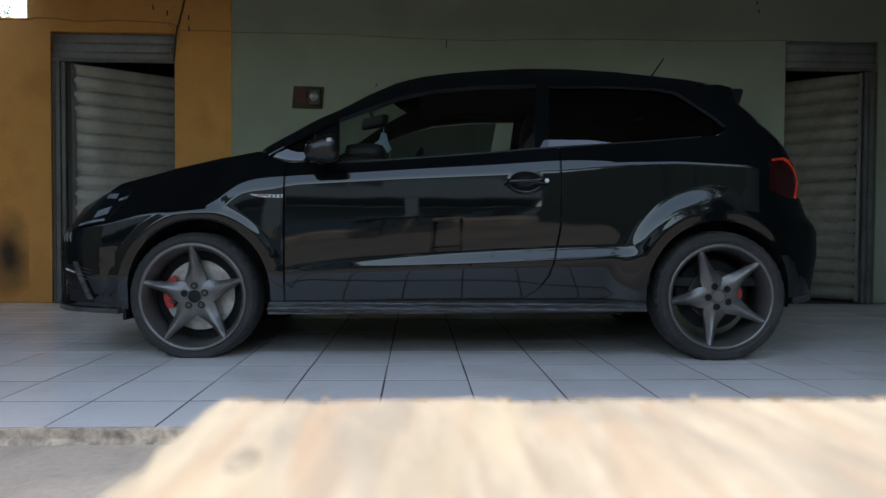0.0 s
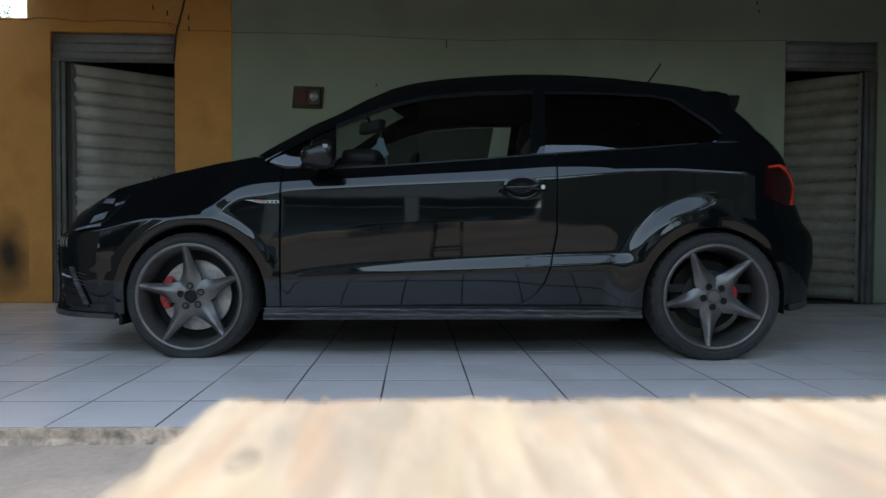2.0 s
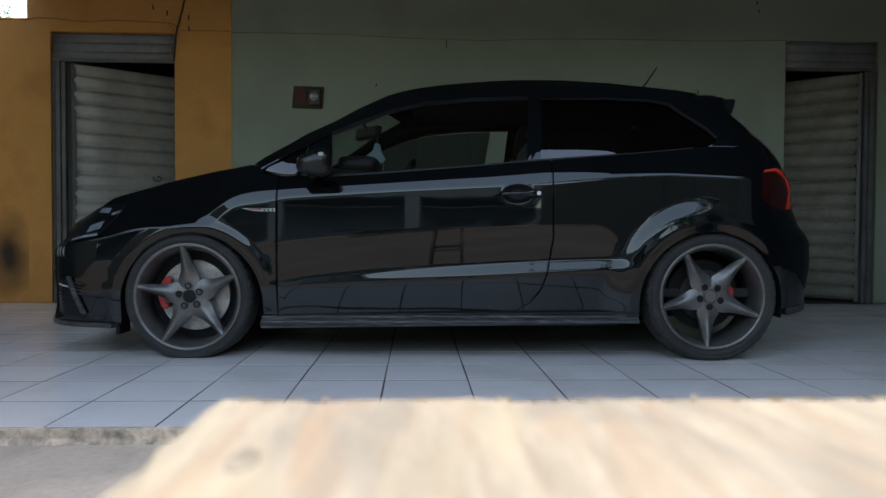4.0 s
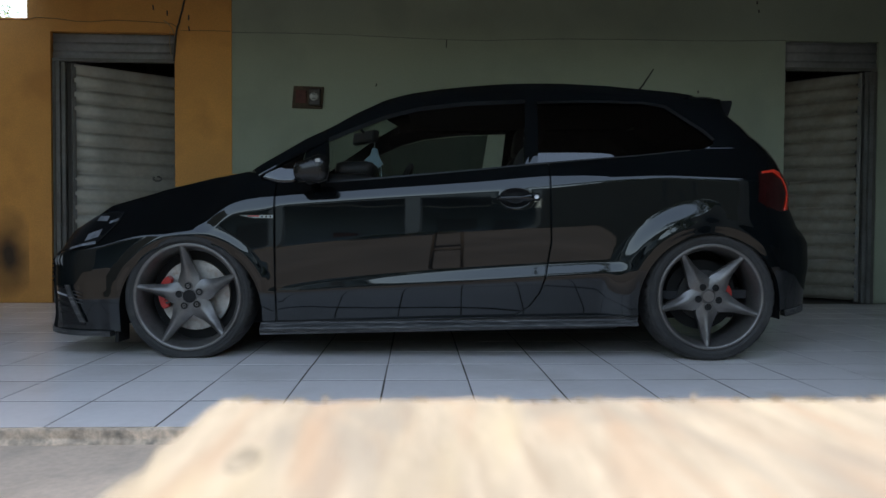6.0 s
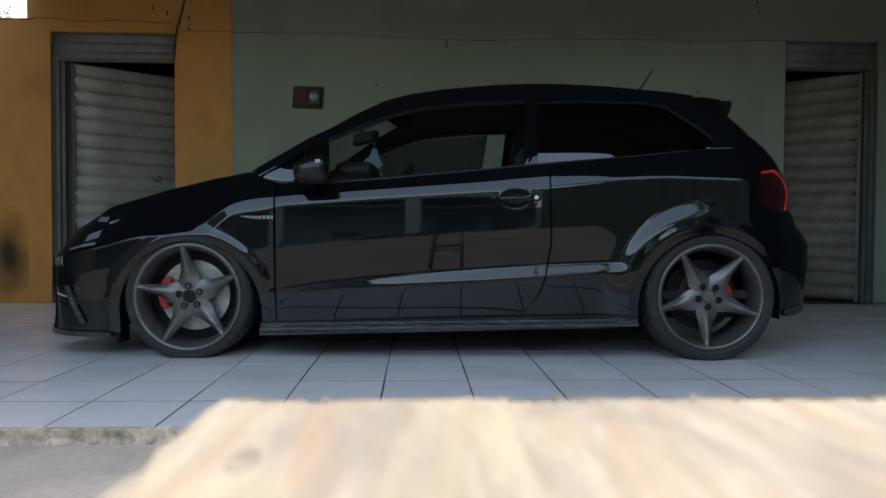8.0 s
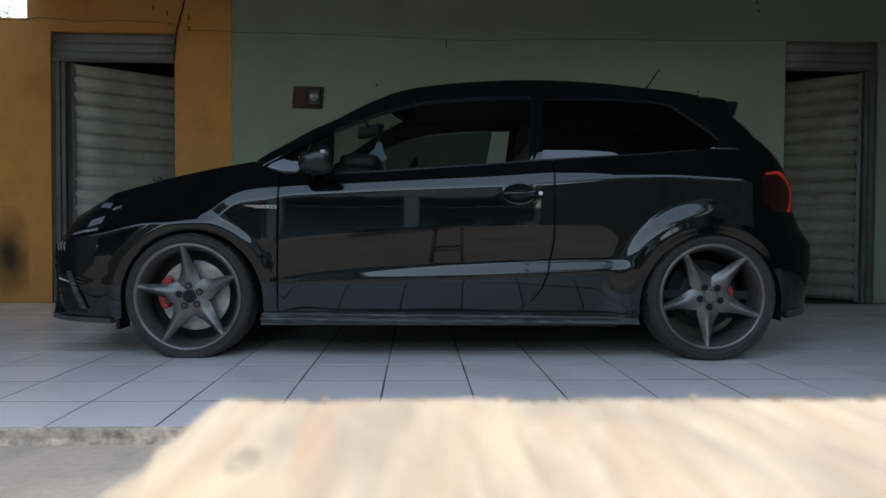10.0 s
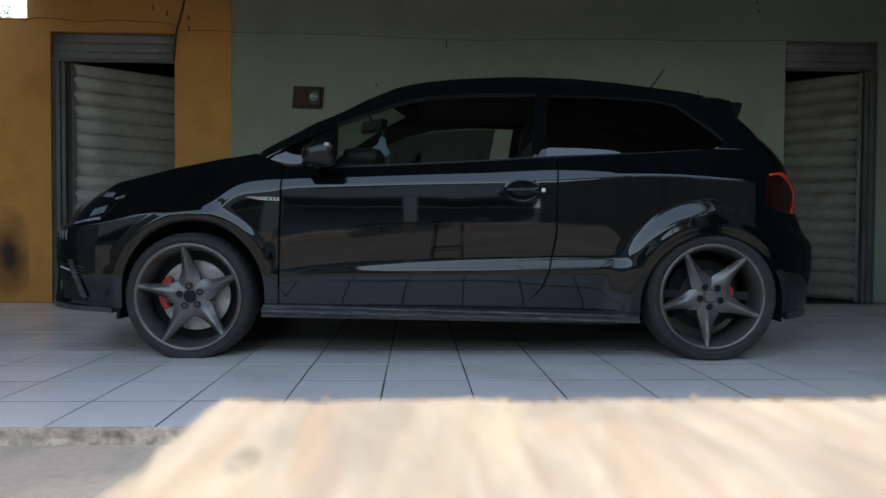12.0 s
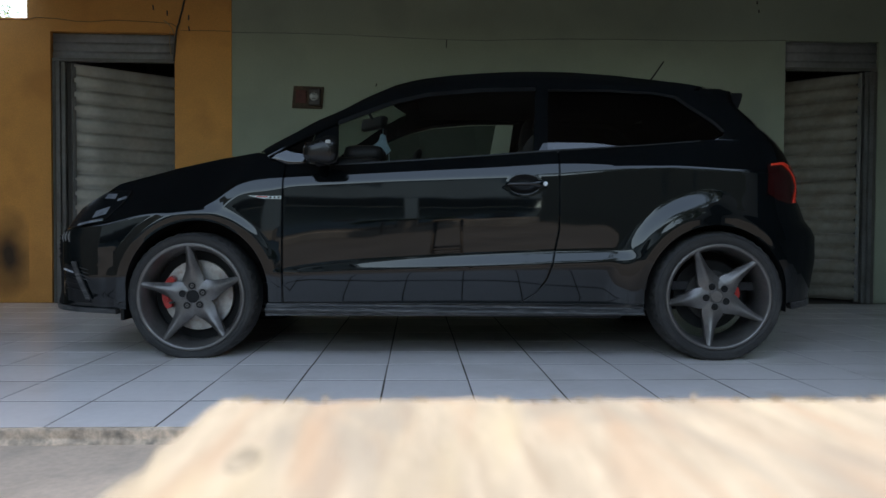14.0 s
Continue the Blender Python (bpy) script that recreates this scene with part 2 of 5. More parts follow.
# unseen wall, added to block the front-right light
tagged(mesh_object("wall_front", box(2.65, 4.02, 1.0, 1.15, -0.1, 2.60), M_SIDEWALL), "unseen dark brown wall added to block light from the front right", "wall", kind="structure")
# unseen wall, added to cut light and bright reflections from the left
tagged(mesh_object("wall_yard_side", box(-4.75, -4.6, -2.0, WY - 0.012, -0.13, 3.3), M_YARDBLOCK), "unseen dark wall added on the left to block light", "wall", kind="structure")
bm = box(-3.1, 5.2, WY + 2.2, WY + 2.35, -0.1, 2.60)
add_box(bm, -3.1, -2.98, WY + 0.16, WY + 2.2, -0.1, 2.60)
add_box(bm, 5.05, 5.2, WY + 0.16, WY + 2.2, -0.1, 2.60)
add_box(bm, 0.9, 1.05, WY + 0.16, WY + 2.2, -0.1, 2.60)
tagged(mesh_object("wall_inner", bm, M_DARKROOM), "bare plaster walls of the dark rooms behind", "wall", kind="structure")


def corrugated(width, z0, z1, pitch, depth):
    """A sheet with rounded horizontal ribs, from the hinge along +x."""
    bm = bmesh.new()
    n = int((z1 - z0) / pitch * 14)
    cols = [0, width * 0.25, width * 0.5, width * 0.75, width]
    rows = []
    for j in range(n + 1):
        z = z0 + (z1 - z0) * j / n
        ph = (z - z0) / pitch % 1
        d = depth * (1 - abs(2 * ph - 1) ** 3.2) * (0.75 + 0.25 * ph)
        rows.append([bm.verts.new((x, -d + 0.006 * noise.noise((x * 3, z * 2, 1)), z + 0.004 * noise.noise((x * 2, z, 5)))) for x in cols])
    for a, b in zip(rows, rows[1:]):
        for i in range(len(cols) - 1):
            bm.faces.new((a[i], a[i + 1], b[i + 1], b[i]))
    ext = bmesh.ops.extrude_face_region(bm, geom=bm.faces[:])
    bmesh.ops.translate(bm, vec=(0, 0.012, 0), verts=[v for v in ext["geom"] if isinstance(v, bmesh.types.BMVert)])
    return bm


def shutter_door(name, hinge_x, angle, width, top, mirror, mat, label):
    """A sheet-metal leaf that stands ajar, hinged on one jamb."""
    root = empty(name, pose(hinge_x, WY + 0.05, 0, 0, 0, angle), label, "door", "structure")
    w = width
    leaf = corrugated(w, 0.02, top - 0.01, 0.114, 0.034)
    s = Matrix.Diagonal((-1, 1, 1, 1)) if mirror else Matrix.Identity(4)
    bmesh.ops.transform(leaf, matrix=s, verts=leaf.verts)
    part("leaf", leaf, mat, root, smooth=True)
    for a, b in ((-0.014, 0.014), (w - 0.02, w + 0.012)):
        bm = box(min(a, b), max(a, b), -0.030, 0.03, 0.012, top - 0.004, 0.003)
        bmesh.ops.transform(bm, matrix=s, verts=bm.verts)
        part("stile", bm, M_FRAME, root)
    bm = bmesh.new()
    add_tube(bm, [((0.66 * w + 0.035 * math.sin(a)) * (-1 if mirror else 1), -0.035, 1.03 + 0.02 * math.cos(a)) for a in np.linspace(0, 5.5, 12)], 0.007)
    part("pull", bm, M_FRAME, root)
    return root


def door_frame(name, x0, x1, top, head, side, label):
    root = empty(name, pose(0, 0, 0), label, "door frame", "structure")
    head_bm = corrugated(x1 - x0 - 0.004, head, top - 0.004, 0.072, 0.014)
    bmesh.ops.translate(head_bm, vec=(x0 + 0.002, WY + 0.035, 0), verts=head_bm.verts)
    part("header", head_bm, M_HEADER, root, smooth=True)
    part("rail", box(x0 + 0.002, x1 - 0.002, WY + 0.008, WY + 0.06, head - 0.012, head + 0.012, 0.004), M_FRAME, root)
    a = x0 if side < 0 else x1
    # the last strip is coloured black to stand in for the shaded gap
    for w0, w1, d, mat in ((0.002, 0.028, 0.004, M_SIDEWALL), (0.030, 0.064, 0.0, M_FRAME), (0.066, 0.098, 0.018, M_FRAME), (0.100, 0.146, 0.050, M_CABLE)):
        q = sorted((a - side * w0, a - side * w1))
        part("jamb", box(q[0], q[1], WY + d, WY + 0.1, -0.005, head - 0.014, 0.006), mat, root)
    return root


door_frame("door_frame_1", LD[0], LD[1], LD[2], 1.955, -1, "grey steel door frame with a ribbed header")
door_frame("door_frame_2", RD[0], RD[1], RD[2], 1.962, 1, "dark grey steel door frame with a ribbed header")
shutter_door("door_1", -2.775, 37, 0.98, 1.935, False, M_SHEET, "ribbed galvanised sheet door standing ajar in the orange wall")
shutter_door("door_2", 3.745, -40, 0.86, 1.945, True, M_RUSTY_SHADED, "ribbed rust-browned sheet door standing ajar, darkened in colour for shade")


# ---------------------------------------------------------------- the stool under the camera
def rough_stool():
    root = empty("wooden_stool", pose(0, 0, -0.052), "thin-legged stool with a raw splintered pine plywood top", "stool")
    zt = 0.582
    bm = bmesh.new()
    nx, ny = 90, 40
    x0, x1, y0, y1 = -0.080, 0.212, -0.10, 0.297
    g = []
    for j in range(ny + 1):
        row = []
        for i in range(nx + 1):
            x, y = x0 + (x1 - x0) * i / nx, y0 + (y1 - y0) * j / ny
            z = zt + 0.0012 * noise.noise((x * 30, y * 4, 0)) + 0.0008 * noise.noise((x * 90, y * 14, 3))
            if j == ny:
                y += 0.004 * noise.noise((x * 60, 2, 0)) + 0.003 * noise.noise((x * 200, 5, 0))
                z -= 0.001
            if i == 0:
                x += 0.003 * noise.noise((y * 50, 9, 0))
            row.append(bm.verts.new((x, y, z)))
        g.append(row)
    for a, b in zip(g, g[1:]):
        for i in range(nx):
            bm.faces.new((a[i], a[i + 1], b[i + 1], b[i]))
    ext = bmesh.ops.extrude_face_region(bm, geom=bm.faces[:])
    for v in [v for v in ext["geom"] if isinstance(v, bmesh.types.BMVert)]:
        v.co.z = zt - 0.018
    for f in bm.faces:
        f.material_index = 1 if abs(f.normal.z) < 0.5 else 0
    top = part("top", bm, [M_WOOD, M_WOODEDGE], root)
    bm = bmesh.new()
    for k in range(110):
        x = random.uniform(x0, x1)
        ln = random.uniform(0.002, 0.006) * (2.2 if min(abs(x - 0.0415), abs(x + 0.021)) < 0.006 else 1)
        p = Vector((x, y1 - 0.002, zt - random.uniform(0, 0.006)))
        add_tube(bm, [p, p + Vector((random.uniform(-0.006, 0.006), ln * 0.5, ln * random.uniform(-0.2, 0.35)))], lambda t: 0.0011 * (1 - 0.8 * t), 4)
    tagged(part("torn_fibre", bm, M_WOODEDGE, top, "torn plywood fibres"), kind="stuff")
    for x, sx in ((x0 + 0.025, -1), (x1 - 0.025, 1)):
        for y, sy in ((y0 + 0.03, -1), (y1 - 0.05, 1)):
            bm = bmesh.new()
            add_tube(bm, [(x + 0.03 * sx, y + 0.03 * sy, 0), (x, y, zt - 0.018)], 0.013, 8)
            part("leg", bm, M_STOOL, root, smooth=True)
    for sy, y in ((-1, y0 + 0.03), (1, y1 - 0.05)):
        bm = bmesh.new()
        add_tube(bm, [(x0 + 0.015, y + 0.012 * sy, 0.30), (x1 - 0.015, y + 0.012 * sy, 0.30)], 0.009, 6)
        part("rung", bm, M_STOOL, root, smooth=True)
    for x, y, r in ((-0.052, 0.2180, 0.0056), (0.083, 0.2130, 0.0056)):
        bm = bmesh.new()
        add_ring(bm, [(r * 0.1, -0.0001), (r * 0.7, 0.0), (r, 0.0003), (r, 0.001), (r * 0.1, 0.001)], 16, pose(x, y, zt + 0.0006) @ Matrix.Diagonal((0.9, 2.0, 1, 1)) @ pose(0, 0, 0, -90, 0, 0))
        part("knot", bm, M_KNOT, top)
    return root


rough_stool()


# ---------------------------------------------------------------- across the yard, seen in the car's paint
def opposite_house():
    root = empty("opposite_house", pose(0, -9.0, -0.056), "pale rendered house with a porch across the yard", "house")
    part("lintel", box(-9, 1.7, 0, 0.25, 2.42, 3.45, 0.02), M_PALEFAR, root)
    for x in (-7.2, -4.2, -1.08):
        c = part("column", box(x - 0.15, x + 0.15, 0.0, 0.26, 0.75, 2.42, 0.02), M_PALEFAR, root)
        part("plinth", box(x - 0.22, x + 0.22, -0.08, 0.34, 0, 0.75, 0.02), M_STONE, c)
    for x0, x1 in ((-3.2, -2.5), (-2.4, -1.75), (-0.75, 0.0)):
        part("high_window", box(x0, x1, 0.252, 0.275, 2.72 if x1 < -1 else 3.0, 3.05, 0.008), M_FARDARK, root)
    part("back_wall", wall_mesh_at(-11, 2.6, 2.42, -1.30), M_WALLFAR, root)
    # flat dark panels stand in for the unlit depth of windows and doorways
    for x0, x1, z0, z1 in ((-0.62, 0.30, 0.95, 2.15), (-5.6, -4.6, 1.1, 2.0), (0.75, 1.3, 0.0, 2.1), (-8.2, -7.4, 0.0, 2.1)):
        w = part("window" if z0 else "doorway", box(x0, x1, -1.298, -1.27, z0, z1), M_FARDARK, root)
        part("window_frame", box(x0 - 0.12, x0 - 0.002, -1.298, -1.22, z0, z1, 0.01), M_PALEFAR, w)
    # a reddish thing of unknown kind, built as a plain box
    part("meter_cover", box(-3.1, -2.55, -1.298, -1.20, 1.45, 1.75, 0.02), M_RUST, root, "small rust-red box on the porch wall")
    part("porch_roof", box(-9.3, 1.7, -1.45, -0.004, 2.44, 2.58), M_CEIL, root)
    part("roof_edge", box(-9.3, 1.7, -1.45, 0.45, 3.45, 3.55, 0.02), M_PALEFAR, root)
    part("porch_floor", box(-9, 1.7, -1.28, 0.5, 0, 0.12), M_STONE, root)
    return root


def wall_mesh_at(x0, x1, z1, y):
    return box(x0, x1, y - 0.15, y, 0, z1)


M_RUST = material("faded_red_paint", (0.12, 0.035, 0.026), 0.7, spread=0.3, scale=20, stain=(0.08, 0.04, 0.03))
M_STONE = material("rough_stone", (0.20, 0.18, 0.16), 0.9, spread=0.3, scale=5, fine=30, bump=0.7)
opposite_house()
# unseen near-black screens, added so the car's sides reflect dark
tagged(mesh_object("yard_fence", box(1.712, 30, -9.2, -9.0, -0.13, 3.4), M_BACKDROP), "unseen near-black screen added so the car's paint reflects dark", "fence", kind="structure")
tagged(mesh_object("yard_fence", box(-30, -9.012, -9.2, -9.0, -0.13, 3.4), M_BACKDROP), "unseen near-black screen added so the car's paint reflects dark", "fence", kind="structure")


def tree(x, y, height, spread, seed, leaf=1.0, name="tree", label="leafy tree, some added unseen to block sky"):
    """A tree: tapered trunk, limbs and a crown of many small leaves."""
    rnd = random.Random(seed)
    root = empty(name, pose(x, y, -0.06), label, name, group="trees round the yard" if name == "tree" else "shrubs across the yard")
    girth = min(1.0, height / 6)
    bm = bmesh.new()
    top = Vector((rnd.uniform(-0.3, 0.3), rnd.uniform(-0.3, 0.3), height * 0.55))
    add_tube(bm, [(0, 0, 0), top * 0.5 + Vector((0.1, 0.05, 0)), top], lambda t: (0.20 - 0.09 * t) * girth, 8)
    ends = []
    for k in range(9):
        a = 2.4 * k + rnd.uniform(-0.4, 0.4)
        e = Vector((math.cos(a) * spread * rnd.uniform(0.4, 0.75), math.sin(a) * spread * rnd.uniform(0.4, 0.75), height * rnd.uniform(0.38, 0.94)))
        s = top * rnd.uniform(0.7, 1.0)
        add_tube(bm, [s, s.lerp(e, 0.5) + Vector((0, 0, 0.2)), e], lambda t: (0.08 - 0.06 * t) * girth, 6)
        ends.append(e)
    part("trunk", bm, M_BARK, root)
    verts, faces = [], []
    for e in ends + [top * 1.5]:
        for k in range(int(600 / min(leaf, 1))):
            d = Vector((rnd.gauss(0, 1), rnd.gauss(0, 1), rnd.gauss(0, 0.75))) * spread * 0.20
            p = e + d
            a, b = Vector((rnd.gauss(0, 1), rnd.gauss(0, 1), rnd.gauss(0, 1))).normalized(), Vector((rnd.gauss(0, 1), rnd.gauss(0, 1), rnd.gauss(0, 1))).normalized()
            ln, w = rnd.uniform(0.05, 0.11) * leaf, rnd.uniform(0.02, 0.05) * leaf
            n = len(verts)
            verts += [p - a * ln, p + b * w, p + a * ln, p - b * w]
            faces.append((n, n + 1, n + 2, n + 3))
    me = bpy.data.meshes.new("crown")
    me.from_pydata([tuple(v) for v in verts], [], faces)
    # trees across the yard get the leaf colour darkened for dark reflections
    me.materials.append(M_LEAF if y > 10 else M_SHRUB)
    crown = new("crown", me)
    crown.parent = root
    tagged(crown, kind="stuff")
    return root


# First two rise over the wall; the unseen others are added to block sky.
for x, y, h, s, seed, leaf in ((-15.0, 25.5, 9.3, 2.2, 3, 0.7), (-17.5, 27.0, 9.6, 3.0, 11, 0.5), (-18.0, -14.5, 8.4, 4.2, 4, 2.4), (-11.0, 0.5, 9.5, 4.4, 32, 2.4),
                              (6.0, -12.5, 9.5, 4.0, 8, 2.4), (11.0, -12.5, 11.0, 4.6, 9, 2.4), (16.5, -12.0, 10.5, 4.6, 12, 2.4)):
    tree(x, y, h, s, seed, leaf)
for x, y, h, s, seed in ((-1.62, -8.55, 1.15, 0.55, 25), (-0.55, -8.55, 1.05, 0.5, 26)):
    tree(x, y, h, s, seed, 0.7, "shrub", "dark green leafy shrub in the yard")


# ---------------------------------------------------------------- fittings on the walls
def wall_line(name, pts, y, radius, label, mat=None):
    bm = bmesh.new()
    fine = []
    for (a, b), (c, d) in zip(pts, pts[1:]):
        fine += [(a + (c - a) * t / 4, y + 0.002 * math.sin(9 * a + t), b + (d - b) * t / 4) for t in range(4)]
    fine.append((pts[-1][0], y, pts[-1][1]))
    add_tube(bm, fine, radius, 6)
    return tagged(mesh_object(name, bm, mat or M_CABLE, smooth=True), label, "cable")


def meter_box():
    root = empty("meter_box", pose(-0.878, WY, 1.67, 0, 1.5, 0), "old brown wooden electric board with a dial on the green wall", "electric board")
    bm = box(-0.122, 0.122, -0.022, 0, -0.088, 0.088, 0.004)
    for v in bm.verts:
        v.co.x += 0.06 * v.co.z
    part("board", bm, M_OLDWOOD, root)
    part("red_panel", box(-0.098, -0.01, -0.032, -0.022, -0.05, 0.055, 0.004), M_RUST, root, "faded red panel")
    case = part("case", box(0.012, 0.105, -0.062, -0.022, -0.068, 0.068, 0.010), M_DARKBOX, root)
    bm = bmesh.new()
    add_ring(bm, [(0.0, -0.071), (0.030, -0.070), (0.036, -0.062), (0.0, -0.058)], 28, pose(0.055, 0, 0.002))
    part("dial", bm, M_DIAL, case, "pale round dial")
    for z in (0.018, -0.016):
        part("dial_mark", box(0.042, 0.070, -0.0745, -0.0705, z - 0.004, z + 0.004, 0.001), M_DARKBOX, case)
    return root


M_DARKBOX = material("dark_bakelite", (0.035, 0.022, 0.018), 0.5, spread=0.3, scale=20)
M_DIAL = material("yellowed_plastic", (0.40, 0.39, 0.36), 0.4, spread=0.1, scale=30)
M_OLDWOOD = material("old_brown_board", (0.09, 0.06, 0.037), 0.8, spread=0.35, scale=14, bump=0.4)
M_BEIGE = material("beige_wire", (0.35, 0.28, 0.16), 0.6)
meter_box()
wall_line("wall_cable", [(-1.488, 2.187), (-1.085, 2.189), (-0.630, 2.183), (-0.173, 2.168), (0.242, 2.156), (0.565, 2.152), (0.890, 2.167), (1.217, 2.176), (1.686, 2.179), (2.157, 2.178), (2.632, 2.181), (3.066, 2.193)], WY - 0.001, 0.0028, "thin painted-over cable along the green wall", M_GREENDK)
wall_line("cable_stub", [(0.246, 2.155), (0.242, 2.086)], WY - 0.008, 0.004, "short dark cable end hanging from the wall cable")
wall_line("black_cable", [(-1.852, 2.47), (-1.878, 2.358), (-1.905, 2.255), (-1.923, 2.200), (-1.934, 2.12), (-1.940, 2.03), (-1.946, 1.945)], WY - 0.026, 0.007, "black cable hanging over the orange wall")
wall_line("loose_wire", [(-2.030, 2.27), (-1.990, 2.243), (-1.958, 2.20), (-1.942, 2.16)], WY - 0.022, 0.003, "loose beige wire at the door's corner", M_BEIGE)
wall_line("loose_wire", [(-1.978, 2.18), (-1.980, 2.07), (-1.967, 1.985)], WY - 0.022, 0.003, "loose beige wire at the door's corner", M_BEIGE)
wall_line("thin_wire", [(-3.32, 2.262), (-3.10, 2.262), (-3.03, 2.279), (-2.87, 2.272), (-2.71, 2.252), (-2.60, 2.252), (-2.42, 2.267), (-2.15, 2.258), (-1.97, 2.248), (-1.925, 2.220)], WY - 0.014, 0.0028, "thin brown wire along the orange wall", M_BROWNWIRE)
wall_line("paint_seam", [(-1.90, 2.193), (-1.70, 2.195), (-1.50, 2.193)], WY - 0.013, 0.002, "thin seam line in the orange paint", M_BROWNWIRE)
# raised dark boxes stand in for small dark marks on the walls
for x, z in ((-2.112, 2.372), (-2.002, 2.330), (-1.832, 2.297), (-1.830, 2.209), (2.821, 2.497), (2.837, 2.428), (-0.327, 1.779), (2.335, 1.756)):
    bm = bmesh.new()
    tall = 0.020 if x < -1.5 else 0.012
    add_box(bm, -0.0045, 0.0045, -0.006, 0.012, -tall, tall, 0.003)
    ob = tagged(mesh_object("wall_hook", bm, M_CABLE), "small dark mark on the wall", "hook", group="hooks on the wall")
    ob.matrix_basis = pose(x, WY - (0.014 if x < -1.5 else 0.002), z, 0, random.uniform(-12, 12), 0)


# ---------------------------------------------------------------- the car
# Car space: x from the front axle to the tail, y from the near flank to the far one, z up.
CAR = pose(-1.033, 3.353, 0, 0, 0, -2.218)
MID = 0.82                      # the car's middle plane
FA, RA, AR = (0.028, 0.312), (2.432, 0.320), 0.331   # wheel arches: centres and radius

M_PAINT = material("blue_black_car_paint", (0.0026, 0.0042, 0.0050), 0.03, spread=0.25, scale=2, fine=300, bump=0.0, coat=0.26, spec=0.44)
M_TRIM = material("matt_black_plastic", (0.009, 0.009, 0.0095), 0.45, spec=0.25, spread=0.2, scale=8, fine=120, bump=0.1)
M_SKIRT = material("scuffed_black_skirt", (0.030, 0.030, 0.030), 0.42, spread=0.5, scale=6, fine=60, bump=0.3, stain=(0.20, 0.19, 0.18), stain_amount=0.65, stretch=(1, 4, 14))
M_MIRROR = material("brownish_black_shell", (0.008, 0.0075, 0.007), 0.25, spread=0.2, scale=8, bump=0, coat=0.1, spec=0.4)
M_TYRE = material("dusty_rubber", (0.026, 0.0245, 0.023), 0.75, spread=0.25, scale=9, fine=80, bump=0.2, stain=(0.07, 0.063, 0.055), stain_amount=0.4)
M_RIM = material("gunmetal_alloy", (0.176, 0.165, 0.155), 0.38, metal=0.7, spread=0.15, scale=9, fine=90, bump=0.05, stain=(0.10, 0.09, 0.085), stain_amount=0.5)
M_DISC = material("brake_steel", (0.42, 0.40, 0.37), 0.45, metal=0.6, spread=0.2, scale=20, stain=(0.20, 0.10, 0.05), stain_amount=0.4)
M_DARKIRON = material("dark_iron", (0.045, 0.042, 0.040), 0.6, metal=0.3, spread=0.3, scale=20)
M_RED = material("red_caliper_paint", (0.38, 0.02, 0.016), 0.4, spread=0.15, scale=20)
M_DARK = material("dark_recess", (0.012, 0.012, 0.012), 0.6, spec=0.2)
M_MESH = material("matt_grille_mesh", (0.010, 0.010, 0.0105), 0.9, spec=0.05, spread=0.3, scale=30, fine=200, bump=0.3)
M_CHROME = material("chrome", (0.75, 0.76, 0.78), 0.12, metal=1.0, spread=0.05, bump=0)
M_FABRIC = material("charcoal_seat_fabric", (0.025, 0.025, 0.027), 0.9, bump=0.3)
M_PAPER = material("pale_blue_cloth", (0.45, 0.62, 0.70), 0.85, spread=0.06, scale=20)
M_TAIL = material("red_tail_lens", (0.80, 0.05, 0.025), 0.1, spread=0.15, scale=15, bump=0.0, coat=0.7)
M_TAILDARK = material("smoked_red_lens", (0.025, 0.004, 0.004), 0.08, bump=0.0, coat=0.7)
M_LAMPIN = material("lamp_reflector", (0.62, 0.63, 0.65), 0.25, metal=0.25, spread=0.2, scale=20, bump=0)
M_WHITE = material("white_plastic", (0.70, 0.70, 0.70), 0.4, bump=0)
G_SIDE = glass("clear_side_glass", (0.88, 0.90, 0.88))
G_CLEAR = glass("tinted_screen_glass", (0.60, 0.66, 0.64))
G_TINT = glass("grey_tinted_car_glass", (0.17, 0.20, 0.20))
G_DARK = glass("smoked_car_glass", (0.05, 0.05, 0.055))
G_LAMP = glass("clear_lamp_lens", (0.62, 0.63, 0.65), edge=0.12)


def wavy(m, strength):
    """Adds the slight waves of pressed and polished sheet metal."""
    n, link = m.node_tree.nodes, m.node_tree.links.new
    co, ns, bp = (n.new("ShaderNode" + k) for k in ("TexCoord", "TexNoise", "Bump"))
    ns.inputs["Scale"].default_value, ns.inputs["Detail"].default_value = 4.0, 1.0
    bp.inputs["Strength"].default_value, bp.inputs["Distance"].default_value = strength, 0.01
    link(co.outputs["Object"], ns.inputs["Vector"])
    link(ns.outputs["Fac"], bp.inputs["Height"])
    for socket in ("Normal", "Coat Normal"):
        link(bp.outputs[0], n["Principled BSDF"].inputs[socket])


wavy(M_PAINT, 0.05)


def line(points):
    xs, ys = [p[0] for p in points], [p[1] for p in points]
    return lambda x: float(np.interp(x, xs, ys))


def ease(x, a, b):
    t = min(max((x - a) / (b - a), 0.0), 1.0)
    return t * t * (3 - 2 * t)


# feature lines along the flank: height over x
K_BOT = line([(-0.85, 0.235), (-0.30, 0.225), (0.36, 0.225), (2.10, 0.240), (2.75, 0.300), (2.82, 0.275), (3.06, 0.285)])
K_SKIRT = line([(-0.85, 0.27), (0.36, 0.272), (2.10, 0.286), (3.06, 0.33)])
K_LOW = line([(-0.85, 0.36), (0.36, 0.396), (0.68, 0.414), (1.20, 0.438), (1.68, 0.462), (2.06, 0.482), (3.06, 0.50)])
